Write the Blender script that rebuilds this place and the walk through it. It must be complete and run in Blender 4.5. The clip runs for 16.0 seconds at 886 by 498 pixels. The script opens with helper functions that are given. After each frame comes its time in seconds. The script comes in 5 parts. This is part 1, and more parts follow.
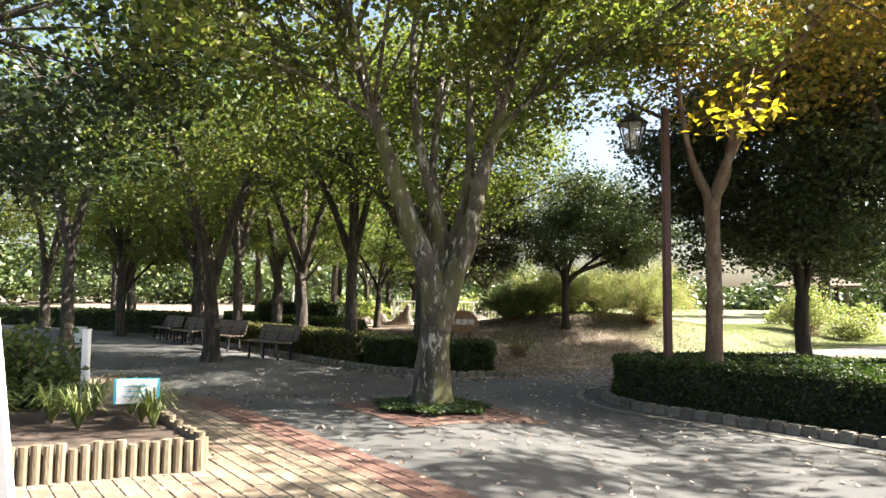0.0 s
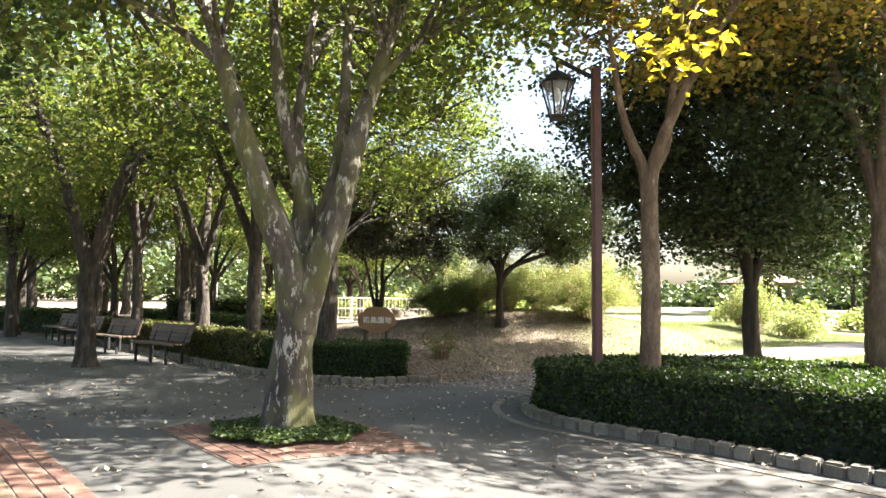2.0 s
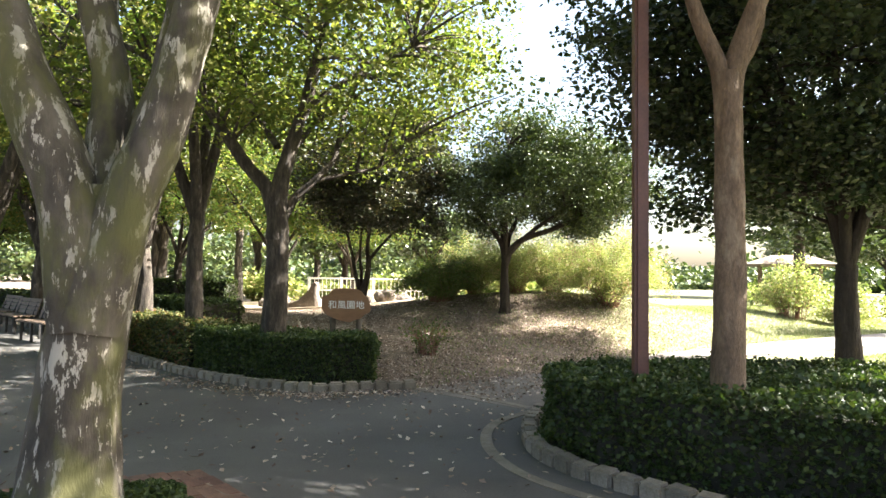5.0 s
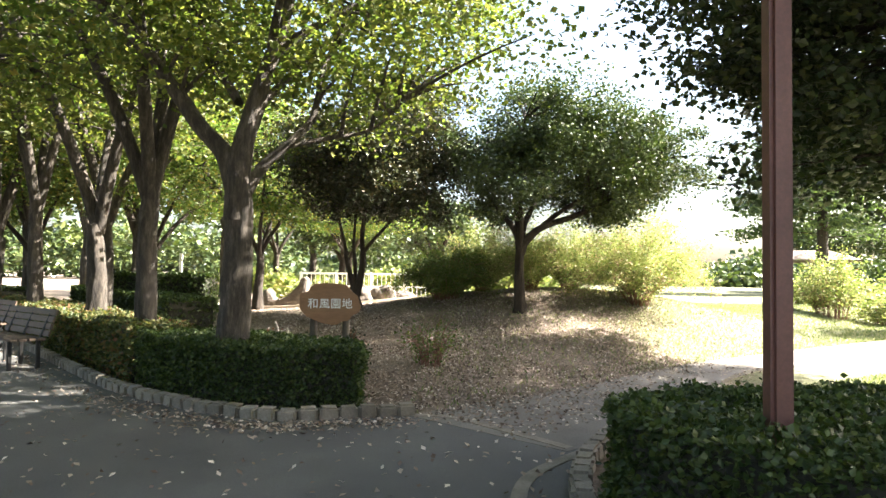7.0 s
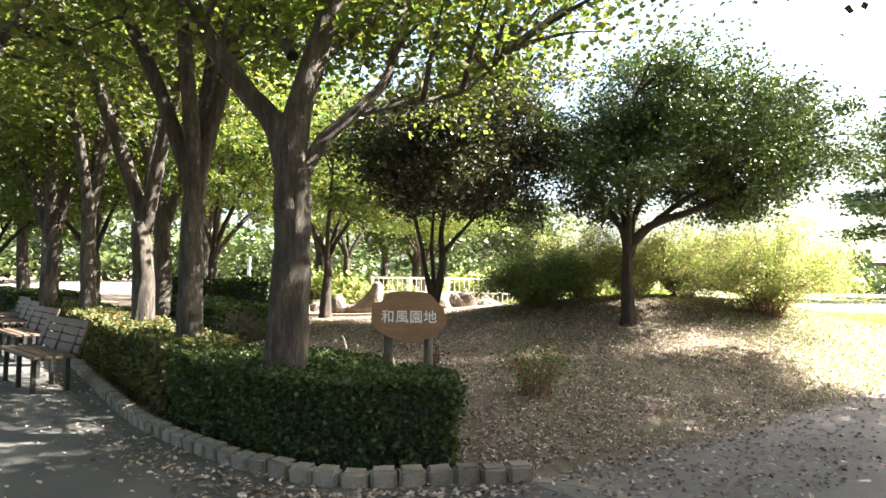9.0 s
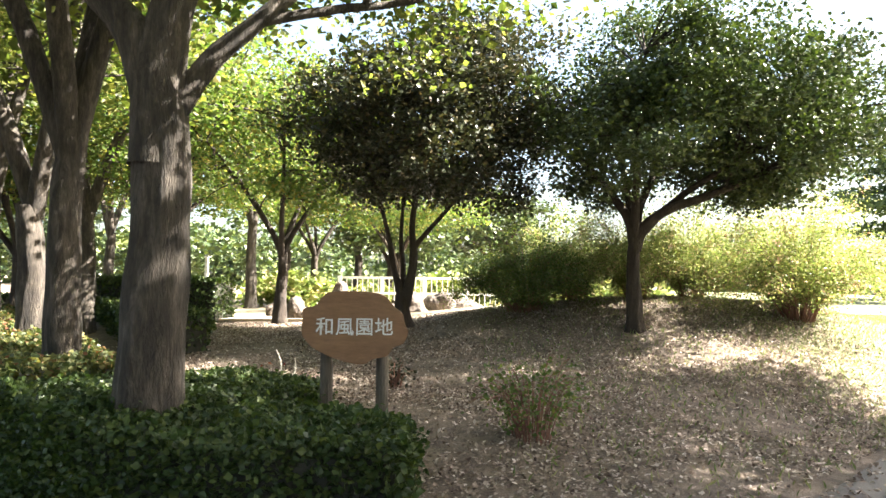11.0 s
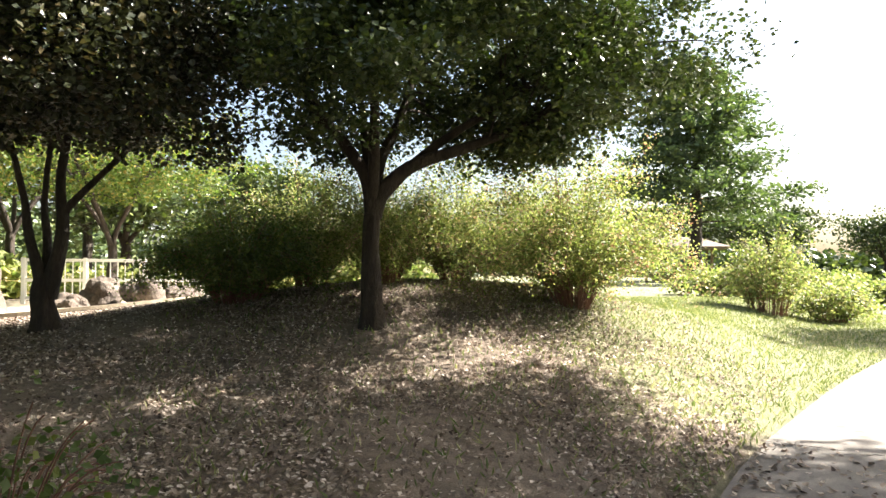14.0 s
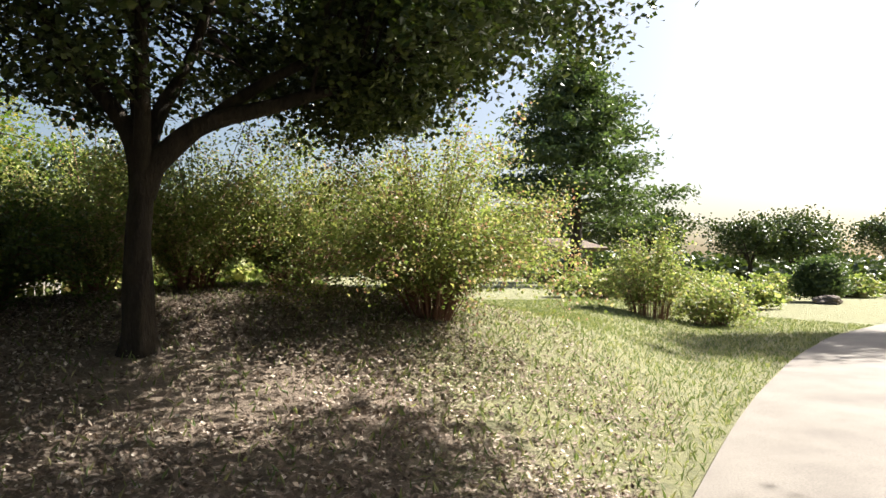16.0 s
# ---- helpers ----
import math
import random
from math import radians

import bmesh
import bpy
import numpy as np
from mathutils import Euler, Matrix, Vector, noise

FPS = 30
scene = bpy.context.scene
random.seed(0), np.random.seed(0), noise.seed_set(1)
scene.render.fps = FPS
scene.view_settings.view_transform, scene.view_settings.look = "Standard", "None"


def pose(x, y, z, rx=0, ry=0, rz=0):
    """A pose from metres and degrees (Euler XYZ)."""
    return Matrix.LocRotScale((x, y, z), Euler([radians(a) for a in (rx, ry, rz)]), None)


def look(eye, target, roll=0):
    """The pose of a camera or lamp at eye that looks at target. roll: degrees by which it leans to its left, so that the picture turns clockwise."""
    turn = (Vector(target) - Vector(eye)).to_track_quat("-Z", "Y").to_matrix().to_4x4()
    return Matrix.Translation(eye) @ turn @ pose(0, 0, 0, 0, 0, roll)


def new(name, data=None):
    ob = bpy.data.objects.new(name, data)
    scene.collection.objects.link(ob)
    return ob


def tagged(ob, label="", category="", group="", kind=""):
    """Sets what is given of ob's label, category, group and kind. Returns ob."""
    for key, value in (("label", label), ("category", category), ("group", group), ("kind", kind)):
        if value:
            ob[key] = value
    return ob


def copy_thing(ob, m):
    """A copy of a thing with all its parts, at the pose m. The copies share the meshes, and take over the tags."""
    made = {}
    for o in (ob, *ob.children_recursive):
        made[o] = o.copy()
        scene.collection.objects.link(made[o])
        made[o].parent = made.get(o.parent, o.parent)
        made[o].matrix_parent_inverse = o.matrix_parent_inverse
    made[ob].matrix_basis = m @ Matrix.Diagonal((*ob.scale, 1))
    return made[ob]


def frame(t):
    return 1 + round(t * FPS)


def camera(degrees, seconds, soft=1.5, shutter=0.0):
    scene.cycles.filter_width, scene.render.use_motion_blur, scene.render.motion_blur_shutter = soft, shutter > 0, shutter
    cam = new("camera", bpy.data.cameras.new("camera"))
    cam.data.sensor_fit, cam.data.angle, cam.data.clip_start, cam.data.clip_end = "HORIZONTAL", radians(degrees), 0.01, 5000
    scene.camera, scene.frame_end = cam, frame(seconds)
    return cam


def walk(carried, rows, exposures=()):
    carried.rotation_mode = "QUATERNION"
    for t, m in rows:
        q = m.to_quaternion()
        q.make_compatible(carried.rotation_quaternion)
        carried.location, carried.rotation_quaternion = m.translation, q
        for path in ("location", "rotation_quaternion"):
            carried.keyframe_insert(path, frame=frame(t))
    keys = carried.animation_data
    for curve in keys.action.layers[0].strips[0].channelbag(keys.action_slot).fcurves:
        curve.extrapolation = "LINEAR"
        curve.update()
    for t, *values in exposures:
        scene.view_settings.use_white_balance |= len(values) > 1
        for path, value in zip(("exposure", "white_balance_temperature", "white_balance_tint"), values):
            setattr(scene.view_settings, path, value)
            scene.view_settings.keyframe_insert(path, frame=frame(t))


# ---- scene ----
cam = camera(65.4, 16.0)
METRES, EYE, TILT, LEAN, TURN = 16.0, 1.4, 3.0, 0.0, 0.0
ROWS = [
    (0.0, 0.0, 0.0, 0.0, -0.01, 1.05, -0.56),
    (0.5, 0.0124, 0.0263, -0.0017, -3.0, 0.77, -0.75),
    (1.0, 0.0258, 0.0533, -0.0044, -3.9, 0.81, -0.82),
    (1.5, 0.039, 0.0778, -0.0054, -3.91, 0.84, -0.8),
    (2.0, 0.0512, 0.1089, -0.0087, -3.83, 0.91, -0.77),
    (2.5, 0.0638, 0.1394, -0.0121, -3.59, 0.36, -0.86),
    (3.0, 0.0687, 0.1699, -0.0136, -3.2, 0.15, -0.86),
    (3.5, 0.076, 0.203, -0.0153, -3.04, -0.08, -0.92),
    (4.0, 0.0829, 0.2318, -0.0179, -2.89, -0.23, -0.9),
    (6.5, 0.0936, 0.3897, -0.0269, -2.61, -0.95, -0.87),
    (7.0, 0.0944, 0.4224, -0.0316, -2.45, -0.85, -0.9),
    (7.5, 0.09, 0.452, -0.0334, -1.94, -0.78, -0.91),
    (8.0, 0.0836, 0.486, -0.0342, 0.27, -0.68, -0.82),
    (8.5, 0.0747, 0.5143, -0.0356, 3.33, -0.62, -0.65),
    (11.0, 0.0784, 0.6675, -0.0468, 1.84, -0.43, -0.62),
    (11.5, 0.0904, 0.6988, -0.051, 0.08, -0.31, -0.64),
    (12.0, 0.1032, 0.7258, -0.0551, -1.4, -0.44, -0.63),
    (12.5, 0.1164, 0.7533, -0.0581, -2.33, -1.24, -0.63),
    (13.0, 0.129, 0.7842, -0.0594, -3.12, -1.23, -0.68),
    (13.5, 0.1429, 0.8059, -0.059, -5.13, -1.26, -0.77),
    (14.0, 0.1595, 0.8349, -0.0597, -14.58, -1.34, -1.15),
    (14.5, 0.1743, 0.861, -0.0611, -17.41, -1.33, -1.25),
    (15.0, 0.1876, 0.8867, -0.0629, -18.25, -1.22, -1.29),
    (15.5, 0.2073, 0.9117, -0.064, -19.55, -1.17, -1.33),
    (16.0, 0.2277, 0.9363, -0.0649, -23.83, -1.02, -1.63),
]
walk(cam, [(t, pose(0, 0, EYE, TILT, LEAN, TURN) @ pose(METRES * x, METRES * y, METRES * z, 90 + pitch, roll, yaw)) for t, x, y, z, yaw, pitch, roll in ROWS],
     exposures=[(0.0, 2.85), (0.6, 3.05), (4.0, 3.42), (6.5, 3.55), (8.5, 3.62), (11.0, 3.68), (12.5, 3.75), (13.4, 3.68), (14.0, 2.8), (14.6, 2.38), (16.0, 1.95)])

# ---- light ----
SUN_AZIMUTH, SUN_ELEVATION = radians(4.0), radians(41.0)   # azimuth from +x towards +y
world = bpy.data.worlds.new("world")
scene.world = world
world.use_nodes = True
wn = world.node_tree.nodes
sky = wn.new("ShaderNodeTexSky")
sky.sky_type, sky.sun_disc = "NISHITA", False
sky.sun_elevation, sky.sun_rotation = SUN_ELEVATION, radians(90) - SUN_AZIMUTH
sky.dust_density, sky.air_density, sky.ozone_density = 4.0, 1.0, 0.5
wn["Background"].inputs["Strength"].default_value = 0.05
world.node_tree.links.new(sky.outputs[0], wn["Background"].inputs["Color"])
sun_data = bpy.data.lights.new("sun", "SUN")
sun_data.energy, sun_data.angle, sun_data.color = 5.0, radians(0.55), (1.0, 0.94, 0.86)
sun = new("sun", sun_data)
sun_way = Vector((math.cos(SUN_AZIMUTH) * math.cos(SUN_ELEVATION), math.sin(SUN_AZIMUTH) * math.cos(SUN_ELEVATION), math.sin(SUN_ELEVATION)))
sun.matrix_world = look(sun_way * 60, (0, 0, 0))


# ---- materials ----
def material(name, build):
    m = bpy.data.materials.new(name)
    m.use_nodes = True
    build(m.node_tree.nodes, m.node_tree.links, m.node_tree.nodes["Principled BSDF"], m.node_tree.nodes["Material Output"])
    return m


def ramp(n, l, source, stops):
    r = n.new("ShaderNodeValToRGB")
    while len(r.color_ramp.elements) < len(stops):
        r.color_ramp.elements.new(0.5)
    for e, (p, c) in zip(r.color_ramp.elements, stops):
        e.position, e.color = p, (*c, 1)
    l.new(source, r.inputs[0])
    return r.outputs[0]


def noise_tex(n, l, scale, detail=6, rough=0.6, stretch=None):
    tc = n.new("ShaderNodeTexCoord")
    t = n.new("ShaderNodeTexNoise")
    t.inputs["Scale"].default_value, t.inputs["Detail"].default_value, t.inputs["Roughness"].default_value = scale, detail, rough
    if stretch:
        mp = n.new("ShaderNodeMapping")
        mp.inputs["Scale"].default_value = stretch
        l.new(tc.outputs["Object"], mp.inputs[0])
        l.new(mp.outputs[0], t.inputs["Vector"])
    else:
        l.new(tc.outputs["Object"], t.inputs["Vector"])
    return t.outputs["Fac"]


def mix(n, l, kind, fac, a, b):
    m = n.new("ShaderNodeMix")
    m.data_type, m.blend_type = "RGBA", kind
    for sock, v in ((m.inputs[0], fac), (m.inputs[6], a), (m.inputs[7], b)):
        if isinstance(v, (int, float)):
            sock.default_value = v
        elif isinstance(v, tuple):
            sock.default_value = (*v, 1)
        else:
            l.new(v, sock)
    return m.outputs[2]


def bump(n, l, bsdf, height, strength, dist):
    b = n.new("ShaderNodeBump")
    b.inputs["Strength"].default_value, b.inputs["Distance"].default_value = strength, dist
    l.new(height, b.inputs["Height"])
    l.new(b.outputs[0], bsdf.inputs["Normal"])


def grainy(name, stops, scale=3.0, fine=60.0, rough=0.85, relief=0.6, dist=0.01, metal=0.0, stretch=None, speckle=0.35):
    """A surface with stains at one scale and grain at another."""
    def build(n, l, b, o):
        big = noise_tex(n, l, scale, stretch=stretch)
        small = noise_tex(n, l, fine, 4, 0.7, stretch=stretch)
        col = ramp(n, l, big, stops)
        grey = ramp(n, l, small, [(0.3, (0.45, 0.45, 0.45)), (0.7, (1.3, 1.3, 1.3))])
        l.new(mix(n, l, "MULTIPLY", speckle * 2, col, grey), b.inputs["Base Color"])
        b.inputs["Roughness"].default_value, b.inputs["Metallic"].default_value = rough, metal
        bump(n, l, b, small, relief, dist)
    return material(name, build)


def leafy(name, stops, through_colour, translucent=0.4, rough=0.5):
    """Leaves, each one with its own shade."""
    def build(n, l, b, o):
        g = n.new("ShaderNodeNewGeometry")
        col = ramp(n, l, g.outputs["Random Per Island"], stops)
        l.new(col, b.inputs["Base Color"])
        b.inputs["Roughness"].default_value = rough
        b.inputs["Specular IOR Level"].default_value = 0.35
        tr = n.new("ShaderNodeBsdfTranslucent")
        l.new(mix(n, l, "MULTIPLY", 1.0, col, through_colour), tr.inputs["Color"])
        ms = n.new("ShaderNodeMixShader")
        ms.inputs[0].default_value = translucent
        l.new(b.outputs[0], ms.inputs[1])
        l.new(tr.outputs[0], ms.inputs[2])
        l.new(ms.outputs[0], o.inputs[0])
    return material(name, build)


def pieces(name, stops, rough=0.85, fine=70.0):
    """Bricks and stones, each object or island with its own shade."""
    def build(n, l, b, o):
        info = n.new("ShaderNodeObjectInfo")
        geo = n.new("ShaderNodeNewGeometry")
        add = n.new("ShaderNodeMath")
        add.operation = "ADD"
        l.new(info.outputs["Random"], add.inputs[0])
        l.new(geo.outputs["Random Per Island"], add.inputs[1])
        fr = n.new("ShaderNodeMath")
        fr.operation = "FRACT"
        l.new(add.outputs[0], fr.inputs[0])
        col = ramp(n, l, fr.outputs[0], stops)
        tex = noise_tex(n, l, fine, 5, 0.7)
        stain = noise_tex(n, l, 6.0)
        grey = ramp(n, l, tex, [(0.3, (0.55, 0.55, 0.55)), (0.7, (1.25, 1.25, 1.25))])
        dirt = ramp(n, l, stain, [(0.35, (0.6, 0.58, 0.52)), (0.65, (1.1, 1.1, 1.1))])
        l.new(mix(n, l, "MULTIPLY", 0.8, mix(n, l, "MULTIPLY", 0.8, col, grey), dirt), b.inputs["Base Color"])
        b.inputs["Roughness"].default_value = rough
        bump(n, l, b, tex, 0.6, 0.006)
    return material(name, build)


M_ASPHALT = grainy("asphalt", [(0.3, (0.052, 0.051, 0.048)), (0.55, (0.08, 0.078, 0.072)), (0.75, (0.116, 0.112, 0.103))], 0.7, 90, 0.8, 0.7, 0.006)
M_CONCRETE = grainy("path_concrete", [(0.3, (0.115, 0.1, 0.085)), (0.7, (0.19, 0.17, 0.145))], 1.2, 70, 0.85, 0.5, 0.005)
M_SAND = grainy("sandy_soil", [(0.3, (0.34, 0.28, 0.2)), (0.7, (0.46, 0.4, 0.3))], 1.0, 60, 0.9, 0.5, 0.01)
M_GROUTING = grainy("joint_sand", [(0.3, (0.13, 0.11, 0.085)), (0.7, (0.22, 0.185, 0.14))], 4, 80)
M_SOIL = grainy("planting_soil", [(0.3, (0.045, 0.03, 0.02)), (0.7, (0.12, 0.08, 0.055))], 5, 45, 0.95, 1.0, 0.03)
M_KERB = pieces("kerb_stone", [(0.0, (0.15, 0.13, 0.1)), (0.5, (0.2, 0.175, 0.14)), (1.0, (0.27, 0.235, 0.185))])
M_PAVER = pieces("beige_paver", [(0.0, (0.15, 0.125, 0.09)), (0.35, (0.22, 0.175, 0.115)), (0.7, (0.18, 0.125, 0.085)), (1.0, (0.27, 0.23, 0.16))])
M_REDBRICK = pieces("red_brick_paver", [(0.0, (0.11, 0.055, 0.042)), (0.5, (0.155, 0.08, 0.057)), (1.0, (0.2, 0.12, 0.085))])
M_LOG = grainy("weathered_timber", [(0.3, (0.11, 0.085, 0.05)), (0.7, (0.24, 0.195, 0.125))], 9, 60, 0.85, 0.8, 0.01, stretch=(1, 1, 0.15))
M_WHITE = grainy("white_paint", [(0.3, (0.72, 0.72, 0.7)), (0.7, (0.82, 0.82, 0.8))], 3, 40, 0.5, 0.1, 0.002, speckle=0.05)
M_CYAN = grainy("cyan_print", [(0.3, (0.05, 0.42, 0.55)), (0.7, (0.07, 0.5, 0.62))], 3, 40, 0.5, 0.1, 0.002, speckle=0.05)
M_POST = grainy("brown_painted_steel", [(0.3, (0.085, 0.035, 0.028)), (0.7, (0.14, 0.06, 0.045))], 4, 50, 0.5, 0.2, 0.003, speckle=0.2)
M_BLACK = grainy("black_iron", [(0.3, (0.015, 0.015, 0.015)), (0.7, (0.035, 0.033, 0.03))], 6, 60, 0.5, 0.3, 0.003, metal=0.3, speckle=0.2)
M_BENCH = grainy("dark_bench_wood", [(0.3, (0.07, 0.045, 0.03)), (0.7, (0.16, 0.11, 0.075))], 6, 50, 0.7, 0.5, 0.004, stretch=(0.2, 1, 1))
M_SIGN = grainy("brown_sign_board", [(0.3, (0.2, 0.105, 0.05)), (0.7, (0.28, 0.155, 0.078))], 4, 50, 0.6, 0.4, 0.004, stretch=(0.3, 1, 1.6), speckle=0.2)
M_ROCK = grainy("garden_rock", [(0.3, (0.07, 0.054, 0.042)), (0.55, (0.13, 0.102, 0.08)), (0.75, (0.22, 0.19, 0.155))], 3, 30, 0.9, 1.0, 0.03)
M_ROOF = grainy("brown_roofing", [(0.3, (0.12, 0.085, 0.065)), (0.7, (0.19, 0.145, 0.115))], 2, 30)
M_WOOD = grainy("brown_timber", [(0.3, (0.12, 0.08, 0.05)), (0.7, (0.22, 0.15, 0.1))], 5, 50)
M_BARK = grainy("grey_brown_bark", [(0.3, (0.022, 0.018, 0.014)), (0.5, (0.062, 0.05, 0.038)), (0.72, (0.15, 0.125, 0.1))], 15, 75, 0.95, 1.0, 0.04, stretch=(1, 1, 0.22), speckle=0.45)
M_DARKBARK = grainy("dark_bark", [(0.3, (0.018, 0.013, 0.01)), (0.7, (0.06, 0.045, 0.033))], 9, 40, 0.95, 1.0, 0.03, stretch=(1, 1, 0.3))
M_TANBARK = grainy("tan_bark", [(0.3, (0.08, 0.052, 0.034)), (0.55, (0.17, 0.115, 0.074)), (0.75, (0.3, 0.23, 0.16))], 7, 45, 0.9, 0.9, 0.02, stretch=(1, 1, 0.4))
M_POSTLOG = grainy("dark_log", [(0.3, (0.05, 0.04, 0.03)), (0.7, (0.13, 0.11, 0.085))], 8, 60, 0.9, 0.8, 0.01, stretch=(1, 1, 0.15))
L_RED_STOPS = [(0.0, (0.16, 0.03, 0.02)), (0.7, (0.28, 0.06, 0.04)), (1.0, (0.3, 0.16, 0.08))]
M_DEADWOOD = grainy("bleached_wood", [(0.3, (0.42, 0.37, 0.3)), (0.7, (0.58, 0.53, 0.45))], 9, 50)
M_TWIG = grainy("reddish_twigs", [(0.3, (0.13, 0.06, 0.042)), (0.7, (0.25, 0.13, 0.085))], 9, 40)


def build_flaky(n, l, b, o):
    # flaking zelkova bark: pale plates over brown, with moss
    big = noise_tex(n, l, 5.0, 5, 0.6, (1, 1, 0.5))
    flakes = noise_tex(n, l, 15.0, 7, 0.72, (1, 1, 0.33))
    moss = noise_tex(n, l, 3.2, 5, 0.6, (1, 1, 0.5))
    col = ramp(n, l, big, [(0.32, (0.022, 0.018, 0.013)), (0.5, (0.058, 0.048, 0.035)), (0.7, (0.12, 0.104, 0.08))])
    # real pale plates, with contrast raised to paint in dappled sun as well
    pale = ramp(n, l, flakes, [(0.548, (0, 0, 0)), (0.568, (1, 1, 1))])
    col = mix(n, l, "MIX", pale, col, (0.31, 0.285, 0.24))
    green = ramp(n, l, moss, [(0.46, (0, 0, 0)), (0.58, (0.8, 0.8, 0.8))])
    col = mix(n, l, "MIX", green, col, (0.082, 0.082, 0.024))
    l.new(col, b.inputs["Base Color"])
    b.inputs["Roughness"].default_value = 0.95
    bump(n, l, b, flakes, 0.9, 0.02)


M_FLAKY = material("flaking_bark", build_flaky)


def build_glass(n, l, b, o):
    b.inputs["Base Color"].default_value = (0.9, 0.92, 0.9, 1)
    b.inputs["Roughness"].default_value, b.inputs["Alpha"].default_value, b.inputs["IOR"].default_value = 0.08, 0.25, 1.45


M_GLASS = material("lantern_glass", build_glass)


def build_lawn(n, l, b, o):
    # soil and short grass in patches
    patch = noise_tex(n, l, 0.55, 6, 0.6)
    mid = noise_tex(n, l, 7.0, 6, 0.7)
    fine = noise_tex(n, l, 55.0, 4, 0.75)
    soil = ramp(n, l, mid, [(0.3, (0.1, 0.075, 0.054)), (0.7, (0.25, 0.195, 0.145))])
    grass = ramp(n, l, mid, [(0.3, (0.11, 0.12, 0.05)), (0.7, (0.24, 0.23, 0.115))])
    sep = n.new("ShaderNodeSeparateXYZ")
    tc = n.new("ShaderNodeTexCoord")
    l.new(tc.outputs["Object"], sep.inputs[0])
    east = n.new("ShaderNodeMapRange")
    east.inputs[1].default_value, east.inputs[2].default_value = 4.6, 8.0
    east.inputs[3].default_value, east.inputs[4].default_value = -0.12, 0.4
    l.new(sep.outputs[0], east.inputs[0])
    add = n.new("ShaderNodeMath")
    add.operation = "ADD"
    l.new(patch, add.inputs[0])
    l.new(east.outputs[0], add.inputs[1])
    cover = ramp(n, l, add.outputs[0], [(0.46, (0, 0, 0)), (0.62, (1, 1, 1))])
    col = mix(n, l, "MIX", cover, soil, grass)
    grey = ramp(n, l, fine, [(0.3, (0.5, 0.5, 0.5)), (0.7, (1.3, 1.3, 1.3))])
    l.new(mix(n, l, "MULTIPLY", 0.7, col, grey), b.inputs["Base Color"])
    b.inputs["Roughness"].default_value = 0.95
    bump(n, l, b, fine, 0.9, 0.03)


M_LAWN = material("lawn_and_soil", build_lawn)

L_ZELKOVA = leafy("zelkova_leaf", [(0.0, (0.05, 0.066, 0.016)), (0.5, (0.1, 0.115, 0.028)), (0.88, (0.145, 0.148, 0.038)), (1.0, (0.2, 0.17, 0.05))], (1.3, 1.5, 0.8), 0.5)
L_AUTUMN = leafy("yellowing_leaf", [(0.0, (0.12, 0.135, 0.03)), (0.6, (0.22, 0.19, 0.045)), (1.0, (0.4, 0.26, 0.085))], (1.6, 1.4, 0.7), 0.5)
L_YELLOW = leafy("bright_yellow_leaf", [(0.0, (0.28, 0.26, 0.03)), (1.0, (0.42, 0.33, 0.045))], (1.5, 1.4, 0.5), 0.55)
L_DARK = leafy("glossy_dark_leaf", [(0.0, (0.022, 0.036, 0.016)), (0.6, (0.04, 0.058, 0.022)), (1.0, (0.075, 0.085, 0.03))], (1.2, 1.5, 0.6), 0.25, 0.35)
L_OAK = leafy("evergreen_leaf", [(0.0, (0.03, 0.048, 0.018)), (0.6, (0.062, 0.088, 0.028)), (1.0, (0.115, 0.135, 0.04))], (1.4, 1.6, 0.6), 0.12, 0.4)
L_MAPLE = leafy("maple_leaf", [(0.0, (0.06, 0.095, 0.022)), (0.7, (0.11, 0.145, 0.035)), (1.0, (0.24, 0.18, 0.05))], (1.25, 1.5, 0.8), 0.45)
L_PURPLE = leafy("bronze_leaf", [(0.0, (0.02, 0.026, 0.014)), (0.75, (0.04, 0.046, 0.022)), (1.0, (0.08, 0.062, 0.03))], (1.3, 1.2, 0.7), 0.2, 0.4)
L_SHRUB = leafy("clover_shrub_leaf", [(0.0, (0.1, 0.135, 0.035)), (0.6, (0.21, 0.235, 0.072)), (0.92, (0.35, 0.32, 0.13)), (1.0, (0.44, 0.31, 0.2))], (1.25, 1.4, 0.95), 0.42)
L_SHRUBDARK = leafy("green_shrub_leaf", [(0.0, (0.05, 0.08, 0.025)), (0.7, (0.09, 0.125, 0.035)), (1.0, (0.16, 0.17, 0.05))], (1.4, 1.5, 0.6), 0.4)
L_HEDGE = leafy("hedge_leaf", [(0.0, (0.022, 0.038, 0.012)), (0.6, (0.042, 0.068, 0.018)), (1.0, (0.09, 0.11, 0.03))], (1.3, 1.5, 0.6), 0.3, 0.45)
L_LITTER = leafy("fallen_leaf", [(0.0, (0.085, 0.06, 0.045)), (0.45, (0.21, 0.16, 0.122)), (0.8, (0.38, 0.315, 0.25)), (1.0, (0.62, 0.55, 0.47))], (1, 0.9, 0.8), 0.12, 0.8)
L_GRASS = leafy("grass_blade", [(0.0, (0.085, 0.12, 0.045)), (0.6, (0.17, 0.195, 0.085)), (1.0, (0.34, 0.32, 0.2))], (1.3, 1.4, 0.7), 0.35, 0.6)
L_LILY = leafy("strap_leaf", [(0.0, (0.07, 0.1, 0.03)), (1.0, (0.2, 0.22, 0.08))], (1.2, 1.4, 0.7), 0.3, 0.5)
L_RED = leafy("red_leaf", L_RED_STOPS, (1.4, 0.9, 0.7), 0.4)
